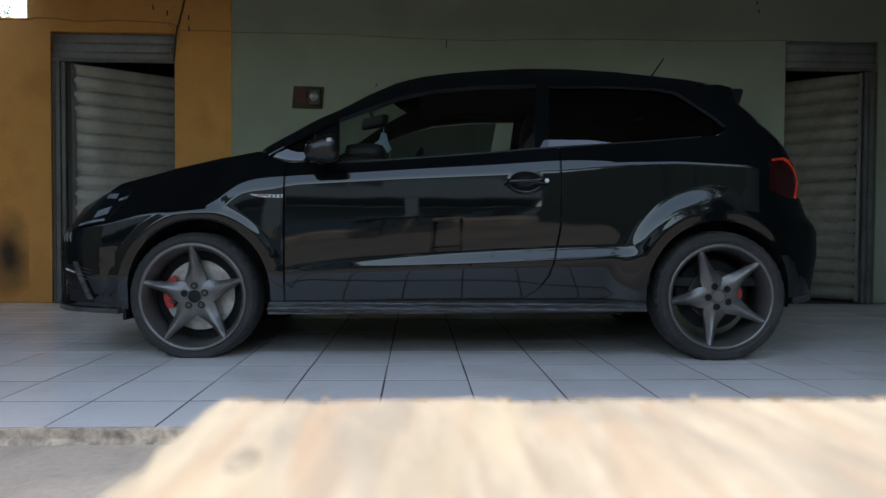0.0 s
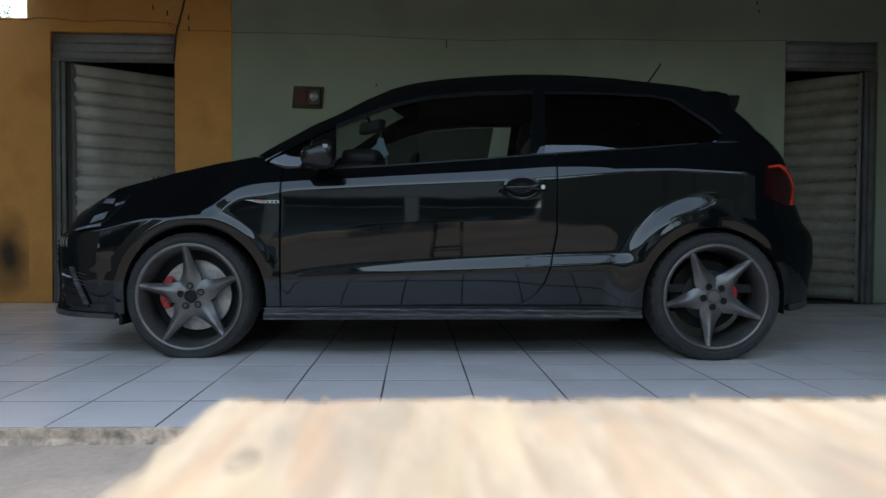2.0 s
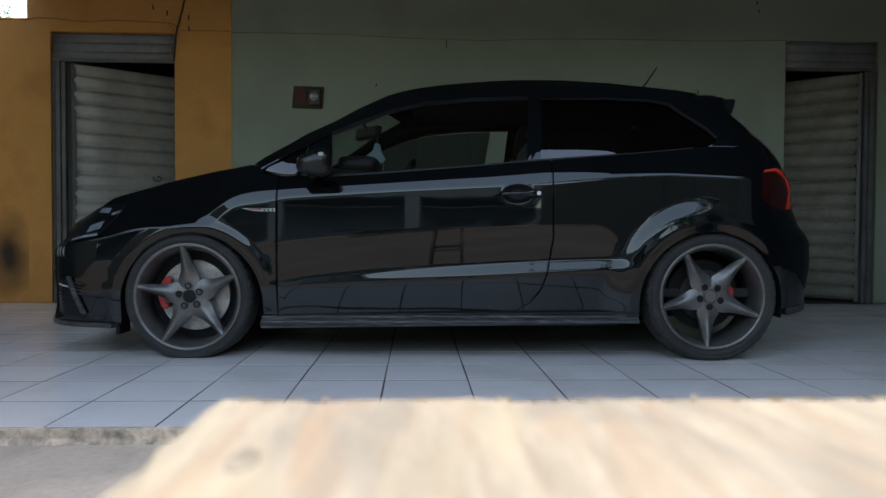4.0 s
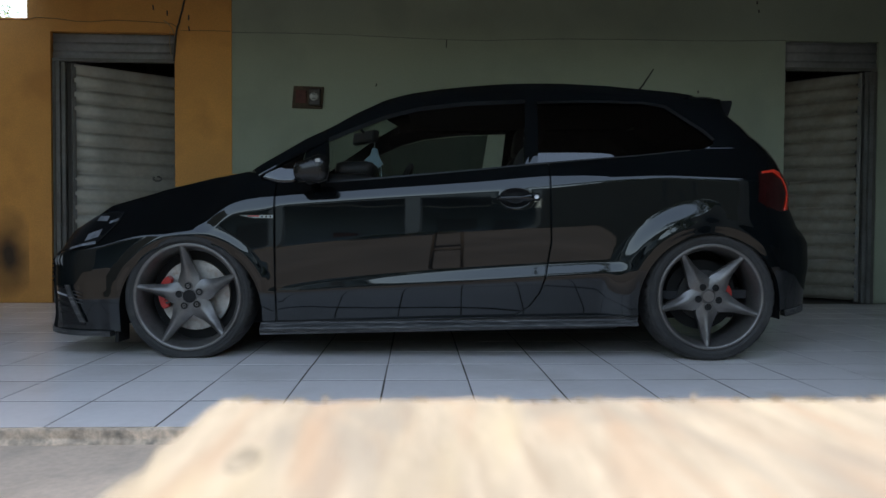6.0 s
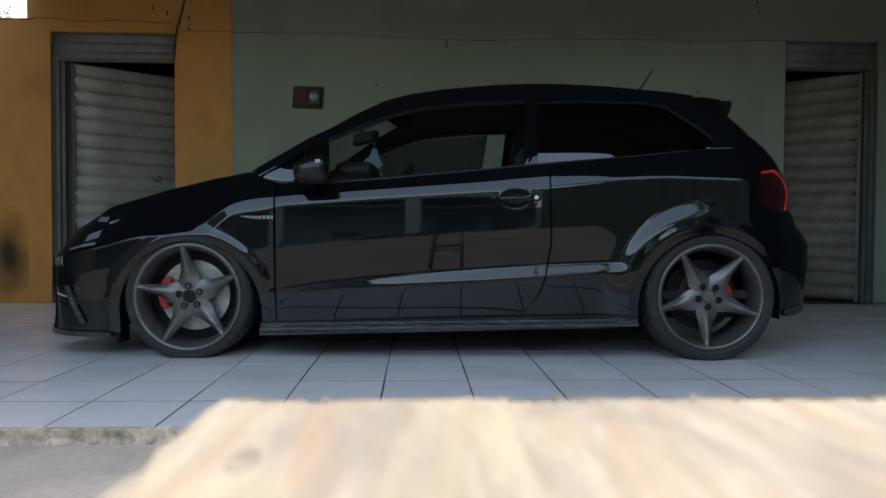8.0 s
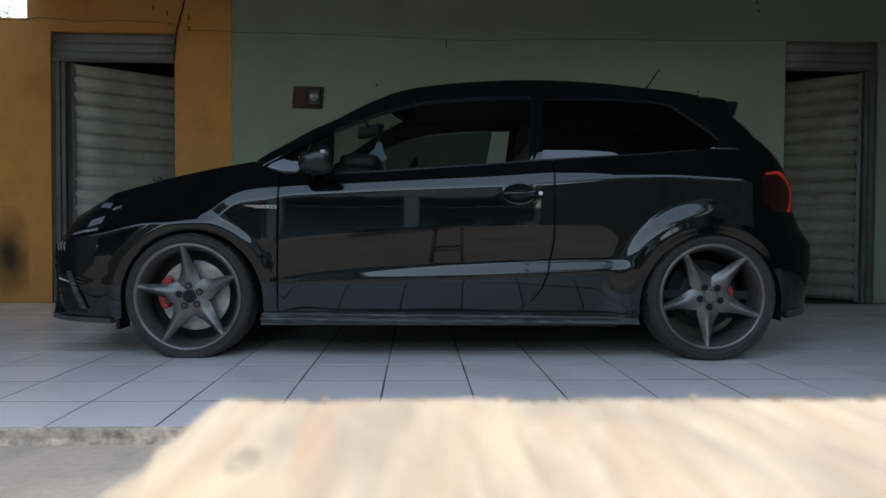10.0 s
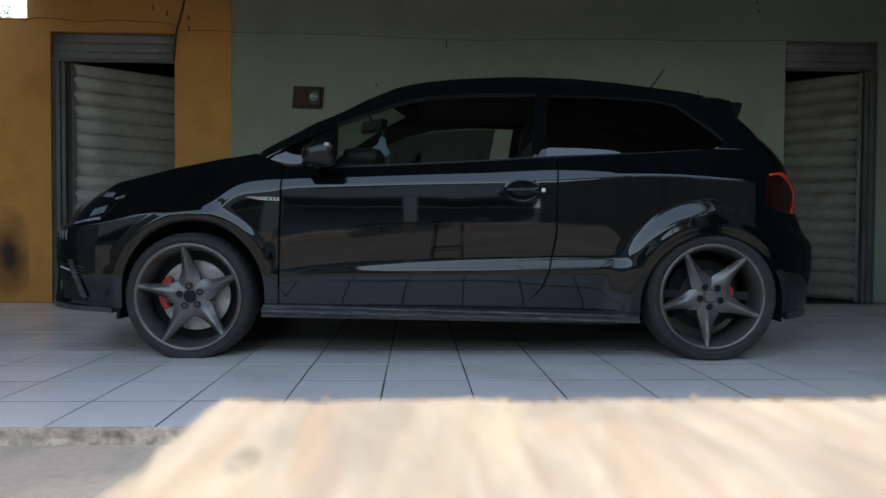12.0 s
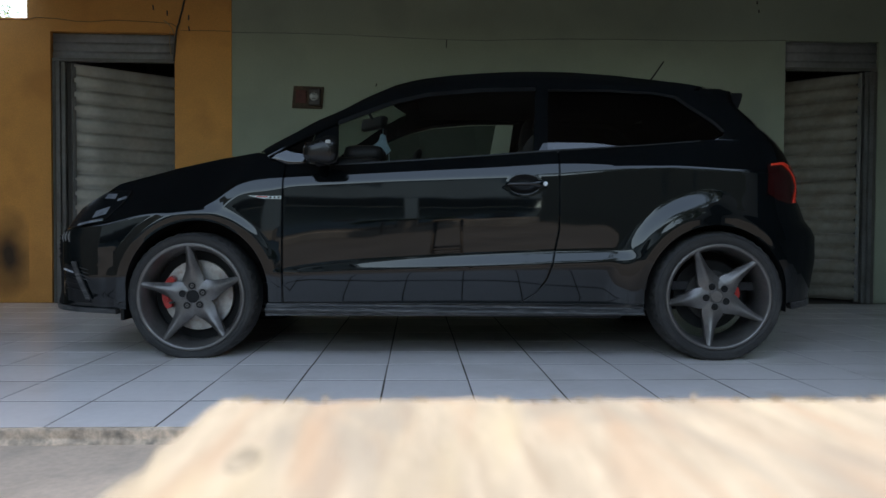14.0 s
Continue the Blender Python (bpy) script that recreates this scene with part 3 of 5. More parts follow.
K_LEDGE = line([(-0.85, 0.42), (0.36, 0.416), (0.50, 0.434), (0.68, 0.458), (1.20, 0.495), (1.68, 0.519), (1.98, 0.528), (2.08, 0.512), (3.06, 0.55)])
K_SHL = line([(-0.85, 0.576), (-0.60, 0.597), (-0.40, 0.622), (-0.25, 0.665), (-0.15, 0.680), (-0.06, 0.674), (0.10, 0.676), (0.15, 0.70), (0.19, 0.758), (0.25, 0.778), (0.38, 0.792), (0.46, 0.814), (0.94, 0.843), (1.355, 0.862), (1.69, 0.878), (1.98, 0.908), (2.25, 0.918), (2.6, 0.90), (3.06, 0.86)])
K_SHU = line([(-0.85, 0.585), (-0.60, 0.605), (-0.40, 0.63), (-0.25, 0.675), (-0.05, 0.702), (0.08, 0.716), (0.13, 0.752), (0.18, 0.800), (0.26, 0.832), (0.44, 0.850), (0.94, 0.881), (1.36, 0.903), (1.70, 0.925), (1.99, 0.934), (2.25, 0.938), (2.6, 0.92), (3.06, 0.89)])
K_BELT = line([(-0.85, 0.655), (-0.70, 0.685), (-0.54, 0.750), (-0.445, 0.801), (-0.368, 0.826), (-0.142, 0.892), (0.105, 0.946), (0.28, 0.970), (0.355, 0.956), (0.45, 0.912), (0.67, 0.912), (0.94, 0.930), (1.36, 0.964), (1.58, 0.984), (2.12, 1.024), (2.44, 1.055), (3.06, 1.055)])
ROOF = line([(0.300, 0.965), (0.333, 0.990), (0.441, 1.062), (0.545, 1.131), (0.650, 1.189), (0.784, 1.272), (0.92, 1.340), (0.99, 1.362), (1.059, 1.378), (1.199, 1.398), (1.339, 1.410), (1.478, 1.418), (1.646, 1.422), (1.813, 1.418), (2.037, 1.401), (2.205, 1.381), (2.373, 1.360), (2.541, 1.324), (2.64, 1.302)])
V_BELT = line([(-0.85, 0.08), (-0.5, 0.165), (-0.2, 0.195), (0.15, 0.170), (0.36, 0.085), (0.5, 0.055), (1.7, 0.056), (2.1, 0.082), (2.4, 0.100), (3.0, 0.10)])
TIP_F = line([(0.15, -0.80), (0.24, -0.815), (0.30, -0.795), (0.38, -0.785), (0.44, -0.795), (0.56, -0.792), (0.62, -0.738), (0.70, -0.708), (0.74, -0.67), (0.78, -0.61), (0.9, -0.5)])
TIP_R = line([(0.2, 3.055), (0.3, 3.07), (0.49, 3.095), (0.60, 3.09), (0.635, 3.07), (0.68, 3.025), (0.77, 2.980), (0.88, 2.970), (0.96, 2.945), (1.0, 2.93), (1.05, 2.895), (1.15, 2.79), (1.235, 2.675), (1.25, 2.66), (1.33, 2.66)])
DOOR0 = 0.425
DOOR1 = line([(0.20, 1.50), (0.286, 1.535), (0.300, 1.560), (0.322, 1.597), (0.388, 1.648), (0.467, 1.675), (0.623, 1.703), (0.909, 1.702), (1.0, 1.70)])


def soften(f, half=0.045):
    """A feature line with its corners rounded."""
    return lambda u: sum(f(u + half * k / 3) for k in range(-3, 4)) / 7


K_SHL, K_SHU = soften(K_SHL), soften(K_SHU)


def flank_profile(u, z):
    """How far the flank lies inside the widest plane, before arches and corners."""
    low, ledge, shl, shu, belt = K_LOW(u), K_LEDGE(u), K_SHL(u), K_SHU(u), K_BELT(u)
    k = (0.35 * ease(u, 0.36, 0.60) + 0.65 * ease(u, 0.55, 1.55)) * (1 - ease(u, 1.90, 2.09))       # the ledge fades out towards the arches
    mid = 0.5 * (ledge + shl)
    vb = V_BELT(u)
    xs = [0.15, K_SKIRT(u), low, ledge, mid, shl, shu, max(belt, shu + 0.01), 1.5]
    vs = [0.030, 0.020, -0.012 * k, 0.004 * k, -0.002, 0.006, 0.0185, vb, vb + (1.5 - belt) * 0.56]
    return float(np.interp(z, xs, vs))


def arch_distance(c, u, z):
    return math.hypot(u - c[0], z - c[1]) - AR if z > c[1] else abs(u - c[0]) - AR


def flank(u, z):
    """The flank's depth (car y) at a point of the side view, corners left out."""
    v = sum(flank_profile(u, z + d) * w for d, w in ((-0.009, 0.2), (-0.004, 0.2), (0, 0.2), (0.004, 0.2), (0.009, 0.2)))
    e = math.hypot((u - 1.540) / 0.074, (z - 0.827) / 0.046)
    v += 0.020 * (1 - ease(e, 0.45, 1.0)) - 0.0015 * (ease(e, 0.85, 1.0) - ease(e, 1.0, 1.15))
    if z < 1.0:
        d = max(arch_distance(FA, u, z), 0)
        v -= 0.006 * (1 - ease(d, 0.035, 0.080)) - 0.004 * (1 - ease(d, 0.0, 0.045))
        d = max(arch_distance(RA, u, z), 0)
        v -= 0.005 * (1 - ease(d, 0.040, 0.080)) - 0.003 * (1 - ease(d, 0.0, 0.045)) + 0.022 * (1 - ease(d, 0.07, 0.17)) * (1 - 0.9 * ease(u, 2.28, 2.52))
    return v


F0 = -0.40                      # where the front corners begin


def rear_start(z):
    """Where the rear corners begin."""
    return min(2.50, TIP_R(z) - 0.34 + 0.22 * ease(z, 1.12, 1.25))


def corner(q, n=3.0):
    return 1 - (1 - min(q, 1.0) ** n) ** (1 / 2.2) if q > 0 else 0.0


def skin(u, z):
    """A point of the near side's outer skin."""
    v = flank(u, z)
    if u < F0:
        q = (F0 - u) / (F0 - TIP_F(z))
    else:
        q = (u - rear_start(z)) / (TIP_R(z) - rear_start(z))
    return Vector((u, v + (MID - v) * corner(q, 3.0 if u < F0 else 4.0), z))


def warp(u, z):
    """Lines of the mesh lean with the door's rear edge."""
    return u + (DOOR1(z) - 1.70) * math.exp(-((u - 1.70) / 0.19) ** 2)


def stations():
    """(nominal x, corner share, recess): the mesh lines across the flank."""
    out = []
    qs = [1, 0.997, 0.985, 0.965, 0.94, 0.90, 0.86, 0.81, 0.76, 0.70, 0.64, 0.57, 0.50, 0.43, 0.36, 0.28, 0.20, 0.12, 0.05]
    for q in qs:
        out.append((F0 - q * (F0 + 0.82), -q, 0))
    plain = list(np.arange(F0, 2.785, 0.022)) + [1.462 + 0.0065 * k for k in range(25)]
    for c in (FA, RA):
        plain = [x for x in plain if abs(x - c[0]) > AR + 0.012]
        plain += [c[0] + AR * math.sin(a) for a in np.linspace(-math.pi / 2, math.pi / 2, 49)] + [c[0] - AR - 0.006, c[0] + AR + 0.006]
    plain = [x for x in plain if F0 <= x <= 2.785 and abs(x - DOOR0) > 0.011 and abs(x - 1.70) > 0.011]
    rest = [(x, 0, 0) for x in plain]
    for e in (DOOR0, 1.70):
        rest += [(e - 0.0065, 0, 0), (e + 0.0065, 0, 0), (e - 0.0045, 0, 0), (e - 0.0022, 0, 1), (e + 0.0022, 0, 1), (e + 0.0045, 0, 0)]
    out += sorted(rest)
    for q in sorted(qs):
        out.append((2.79 + q * (3.03 - 2.79), q, 0))
    return out


STATIONS = stations()


def rows_for(u, edge=0.0):
    """Heights of the mesh rows at x = u, from the lower edge to the belt, and the index at which each band starts."""
    keys = [K_BOT(u), K_SKIRT(u), K_LOW(u), K_LEDGE(u), K_SHL(u), K_SHU(u), K_BELT(u)]
    keys = [max(k, edge + 0.005 * i) if edge else k for i, k in enumerate(keys)]
    keys[6] = max(keys[6], keys[5] + 0.008)
    out = []
    for (a, b), n in zip(zip(keys, keys[1:]), BANDS):
        out += [a + (b - a) * i / n for i in range(n)]
    return out + [keys[6]]


BANDS = (4, 9, 9, 60, 12, 7)


def floor_edge(u):
    z = 0
    for c in (FA, RA):
        if abs(u - c[0]) < AR - 1e-6:
            z = c[1] + math.sqrt(AR ** 2 - (u - c[0]) ** 2)
    return z


def flank_grid():
    grid = []
    for u, q, recess in STATIONS:
        col = []
        edge = floor_edge(u)
        for z in rows_for(u, edge):
            if q < 0:
                p = skin(F0 + q * (F0 - TIP_F(z)), z)
            elif q > 0:
                p = skin(2.79 + q * (TIP_R(z) - 2.79), z)
            else:
                p = skin(warp(u, z), z)
            if recess:
                p.y += 0.014
            col.append(p)
        grid.append(col)
    return grid


GRID = flank_grid()


def emit(bm, grid, keep, far=False):
    """Adds the faces of a grid that keep(i, j) picks; far mirrors them to the other side."""
    made = {}

    def vert(i, j):
        p = grid[i][j]
        key = (round(p.x, 5), round(p.y, 5), round(p.z, 5))
        if key not in made:
            made[key] = bm.verts.new((p.x, 2 * MID - p.y if far else p.y, p.z))
        return made[key]

    for i in range(len(grid) - 1):
        for j in range(len(grid[i]) - 1):
            if keep(i, j):
                q = []
                for v in (vert(i, j), vert(i + 1, j), vert(i + 1, j + 1), vert(i, j + 1)):
                    if v not in q:
                        q.append(v)
                if len(q) > 2:
                    try:
                        bm.faces.new(q)
                    except ValueError:
                        pass


def sheet(lower, upper, n, m, off=0.0, far=False, thick=0.0, place=skin):
    """A skin patch between two lines of the side view."""
    bm = bmesh.new()

    def along(pts, t):
        d = [0]
        for a, b in zip(pts, pts[1:]):
            d.append(d[-1] + math.hypot(b[0] - a[0], b[1] - a[1]))
        return np.interp(t * d[-1], d, [p[0] for p in pts]), np.interp(t * d[-1], d, [p[1] for p in pts])

    grid = []
    for i in range(n + 1):
        a, b = along(lower, i / n), along(upper, i / n)
        col = []
        for j in range(m + 1):
            t = j / m
            p = place(a[0] + (b[0] - a[0]) * t, a[1] + (b[1] - a[1]) * t)
            p.y += off
            col.append(p)
        grid.append(col)
    emit(bm, grid, lambda i, j: True, far)
    if thick:
        ext = bmesh.ops.extrude_face_region(bm, geom=bm.faces[:])
        bmesh.ops.translate(bm, vec=(0, -thick if far else thick, 0), verts=[v for v in ext["geom"] if isinstance(v, bmesh.types.BMVert)])
    return bm


car = empty("car", CAR, "glossy black two-door hatchback lowered on air suspension on the tiles", "car")
NB = sum(BANDS)
UNOM = [s[0] for s in STATIONS]


def mid_u(i):
    return 0.5 * (UNOM[i] + UNOM[i + 1])


def in_door(i, j):
    return DOOR0 + 0.003 < mid_u(i) < 1.70 - 0.003 and j >= BANDS[0]


def deck_grid():
    """The bonnet, from the flank's upper edge to the middle."""
    grid = []
    for i, col in enumerate(GRID):
        if UNOM[i] > 0.62:
            break
        a = col[-1]
        top = []
        for k in range(15):
            t = k / 14
            v = a.y + (MID - a.y) * t
            h = 0.055 * (1 - (1 - t) ** 2.2) * ease(MID - a.y, 0.0, 0.5) * ease(UNOM[i], -0.80, -0.1)
            top.append(Vector((a.x - 0.10 * t * t * ease(UNOM[i], -0.2, 0.5), v, a.z + h)))
        grid.append(top)
    return grid


DECK = deck_grid()
BODY_PARTS = {}


def build_body():
    bm = bmesh.new()
    for far in (False, True):
        emit(bm, GRID, lambda i, j: not in_door(i, j) and F0 + 0.05 < mid_u(i) < 2.62, far)
    BODY_PARTS["body"] = part("body", bm, M_PAINT, car, smooth=True)
    for name, test in (("grille", lambda i, j: mid_u(i) <= F0 - 0.60 * 0.42), ("rear_bumper", lambda i, j: mid_u(i) >= 2.62 and j < 60), ("tailgate", lambda i, j: mid_u(i) >= 2.62 and j >= 60)):
        bm = bmesh.new()
        for far in (False, True):
            emit(bm, GRID, test, far)
        BODY_PARTS[name] = part(name, bm, M_MESH if name == "grille" else M_PAINT, car, smooth=True)
    for far in (False, True):
        bm = bmesh.new()
        emit(bm, GRID, lambda i, j: F0 - 0.60 * 0.42 < mid_u(i) <= F0 + 0.05, far)
        BODY_PARTS["front", far] = part("front_bumper_corner", bm, M_PAINT, car, smooth=True)
    bm = bmesh.new()
    for far in (False, True):
        emit(bm, DECK, lambda i, j: True, far)
    part("bonnet", bm, M_PAINT, car, smooth=True)
    for far in (False, True):
        bm = bmesh.new()
        emit(bm, GRID, in_door, far)
        BODY_PARTS["door", far] = part("door", bm, M_PAINT, car, smooth=True)
        # inner door card
        inner = sheet([(0.47, 0.32), (1.50, 0.34)], [(0.47, 0.89), (1.68, 0.975)], 6, 4, 0.085, far)
        part("door_card", inner, M_TRIM, BODY_PARTS["door", far])


build_body()

# cabin: glass outlines in the side view
GL_BOT = [(0.672, 0.914), (0.936, 0.932), (1.358, 0.966), (1.585, 0.986)]
GL_TOP = [(0.655, 1.125), (0.759, 1.172), (0.924, 1.240), (1.089, 1.282), (1.336, 1.306), (1.615, 1.312)]
RG_BOT = [(1.650, 0.990), (2.121, 1.026), (2.437, 1.056), (2.500, 1.092)]
RG_TOP = [(1.672, 1.310), (1.95, 1.311), (2.20, 1.303), (2.300, 1.282)]


LEAN = line([(0.34, 0.30), (0.56, 0.32), (0.68, 0.55), (1.58, 0.55), (1.64, 0.33), (1.82, 0.345), (2.03, 0.385), (2.10, 0.55), (2.6, 0.55)])


def cabin_skin(u, z):
    """The cabin's side, curved more towards the roof."""
    belt = K_BELT(min(u, 2.44))
    h = max(z - belt, 0)
    v = V_BELT(max(u, 0.5)) + LEAN(u) * h + (0.25 - 0.40 * LEAN(u)) / 0.16 * h * h
    v += 0.45 * max(z - ROOF(u) + 0.045, 0) ** 1.0 if u < 2.5 else 0
    v += (MID - v) * corner((u - rear_start(z)) / (TIP_R(z) - rear_start(z)), 4.0)
    return Vector((u, v, z))


def roof_edge(u):
    return cabin_skin(u, ROOF(u))


def build_cabin():
    for far in (False, True):
        low = [(0.345, 0.945), (0.45, 1.008), (0.55, 1.066)] + GL_TOP + RG_TOP
        up = [(u, ROOF(u)) for u in np.linspace(0.315, 2.46, 60)]
        part("side_rail", sheet(low, up, 90, 8, 0, far, 0.05, cabin_skin), M_PAINT, car, smooth=False)
        part("middle_pillar", sheet([(1.585, 0.980), (1.650, 0.985)], [(1.615, 1.318), (1.672, 1.318)], 3, 8, 0, far, 0.04, cabin_skin), M_PAINT, car)
        # rear pillar that wraps into the tailgate
        bm = bmesh.new()
        grid = []
        zs = np.linspace(1.050, 1.318, 22)
        glass_edge = line([(1.050, 2.44), (1.075, 2.485), (1.094, 2.502), (1.15, 2.455), (1.207, 2.388), (1.284, 2.298), (1.318, 2.26)])
        for k in range(30):
            t = k / 29
            col = []
            for z in zs:
                a, b = glass_edge(z), TIP_R(z)
                u = a + (b - a) * (1 - (1 - t) ** 1.8)
                col.append(cabin_skin(u, z))
            grid.append(col)
        emit(bm, grid, lambda i, j: True, far)
        part("rear_pillar", bm, M_PAINT, car, smooth=True)
        if far:
            part("window", sheet([(0.672, 0.914), (0.936, 0.932), (1.358, 0.966), (1.452, 0.974)], [(0.655, 1.113), (0.759, 1.160), (0.924, 1.228), (1.089, 1.268), (1.336, 1.290), (1.500, 1.296)], 24, 14, 0.010, far, 0, cabin_skin), G_TINT, car, "tinted door window slid partly open", True)
        else:
            part("window", sheet(GL_BOT, GL_TOP, 24, 14, 0.010, far, 0, cabin_skin), G_SIDE, car, "clear door window", True)
        part("rear_window", sheet(RG_BOT, RG_TOP, 24, 14, 0.008, far, 0, cabin_skin), G_DARK, car, "dark tinted rear side window", True)
        part("mirror_mount", sheet([(0.520, 0.905), (0.672, 0.912)], [(0.556, 1.066), (0.655, 1.126)], 6, 8, 0.004, far, 0.02, cabin_skin), M_PAINT, car, smooth=True)
        part("quarter_glass", sheet([(0.352, 0.940), (0.43, 0.912), (0.514, 0.905)], [(0.356, 0.946), (0.45, 1.004), (0.548, 1.060)], 8, 6, 0.006, far, 0.01, cabin_skin), G_DARK, car, smooth=True)
        part("window_seal", sheet([(0.66, 0.898), (1.36, 0.952), (1.60, 0.973), (2.12, 1.010), (2.38, 1.034)], [(0.66, 0.914), (1.36, 0.966), (1.60, 0.988), (2.12, 1.026), (2.38, 1.051)], 30, 2, -0.003, far, 0.012, cabin_skin), M_TRIM, car)
        # door window frame line under the rail
        fr_low = [(p[0], p[1] - 0.010) for p in GL_TOP]
        part("window_frame", sheet(fr_low, [(p[0], p[1] + 0.012) for p in GL_TOP], 30, 2, -0.004, far, 0.02, cabin_skin), M_TRIM, car)
        fr_low = [(1.675, 1.298), (1.95, 1.300), (2.19, 1.293), (2.292, 1.272), (2.384, 1.196), (2.453, 1.140), (2.492, 1.096)]
        fr_up = [(1.675, 1.310), (1.95, 1.312), (2.20, 1.305), (2.304, 1.284), (2.396, 1.206), (2.464, 1.150), (2.505, 1.100)]
        part("rear_window_frame", sheet(fr_low, fr_up, 40, 2, -0.004, far, 0.014, cabin_skin), M_TRIM, car)
    # roof, windscreen, rear screen: sheets from side to side
    def top_sheet(us, crown, lean):
        bm = bmesh.new()
        grid = []
        for u in us:
            a = roof_edge(u)
            col = []
            for k in range(25):
                t = k / 24
                v = a.y + (2 * MID - 2 * a.y) * t
                s = 1 - (2 * t - 1) ** 2
                col.append(Vector((u - lean(u) * s, v, a.z + crown(u) * s)))
            grid.append(col)
        emit(bm, grid, lambda i, j: True)
        return bm

    part("roof", top_sheet(np.linspace(0.93, 2.56, 60), lambda u: 0.055 * ease(u, 0.7, 1.2), lambda u: 0.10 * (1 - ease(u, 0.9, 1.3))), M_PAINT, car, smooth=True)
    part("windscreen", top_sheet(np.linspace(0.315, 0.93, 24), lambda u: 0.02, lambda u: 0.13 - 0.03 * ease(u, 0.3, 0.93)), G_CLEAR, car, smooth=True)
    # roof spoiler
    bm = bmesh.new()
    prof = [(2.46, 1.338), (2.545, 1.319), (2.575, 1.311), (2.672, 1.311), (2.678, 1.302), (2.668, 1.262), (2.655, 1.228), (2.60, 1.215), (2.46, 1.28)]
    cols = []
    for t in np.linspace(0, 1, 17):
        s = 1 - (2 * t - 1) ** 2
        v = 0.30 + (2 * MID - 0.60) * t
        cols.append([bm.verts.new((u - 0.020 + 0.03 * s * (1 if u > 2.5 else 0), v, z + 0.035 * s + 0.004)) for u, z in prof])
    for a, b in zip(cols, cols[1:]):
        for k in range(len(prof)):
            k2 = (k + 1) % len(prof)
            bm.faces.new((a[k], b[k], b[k2], a[k2]))
    bm.faces.new(cols[0])
    bm.faces.new(cols[-1][::-1])
    part("roof_spoiler", bm, M_MESH, car)


build_cabin()


def build_underside():
    bm = box(-0.62, 2.82, 0.30, 1.34, 0.225, 0.34, 0.02)
    part("floor_pan", bm, M_TRIM, car)
    # unseen box, added to keep light from passing under the car
    part("under_tray", box(0.39, 2.05, 0.20, 1.44, 0.188, 0.244, 0.01), M_TRIM, car)
    for far in (False, True):
        a, b = (0.02, 0.31) if not far else (1.33, 1.62)
        part("sill_box", box(FA[0] + AR + 0.012, RA[0] - AR - 0.012, a, b, 0.245, 0.36, 0.01), M_TRIM, car)
        for c in (FA, RA):
            bm = bmesh.new()
            prev = None
            for k in range(33):
                ang = math.pi * k / 32
                x, z = c[0] + (AR + 0.004) * math.cos(ang), c[1] + (AR + 0.004) * math.sin(ang)
                if k in (0, 32):
                    z = 0.25
                ring = [bm.verts.new((x, (2 * MID - y) if far else y, z)) for y in (flank(x, max(z, 0.26)) + 0.004, 0.10, 0.33)]
                if prev:
                    for m in range(2):
                        bm.faces.new((prev[m], ring[m], ring[m + 1], prev[m + 1]))
                prev = ring
            part("wheel_liner", bm, M_DARK, car)
            y0, y1 = (0.31, 0.35) if not far else (1.29, 1.33)
            part("inner_wing", box(c[0] - AR - 0.02, c[0] + AR + 0.02, y0, y1, 0.24, 0.72), M_DARK, car)
    part("bulkhead", box(0.34, 0.38, 0.16, 1.48, 0.3, 0.90), M_DARK, car)


build_underside()


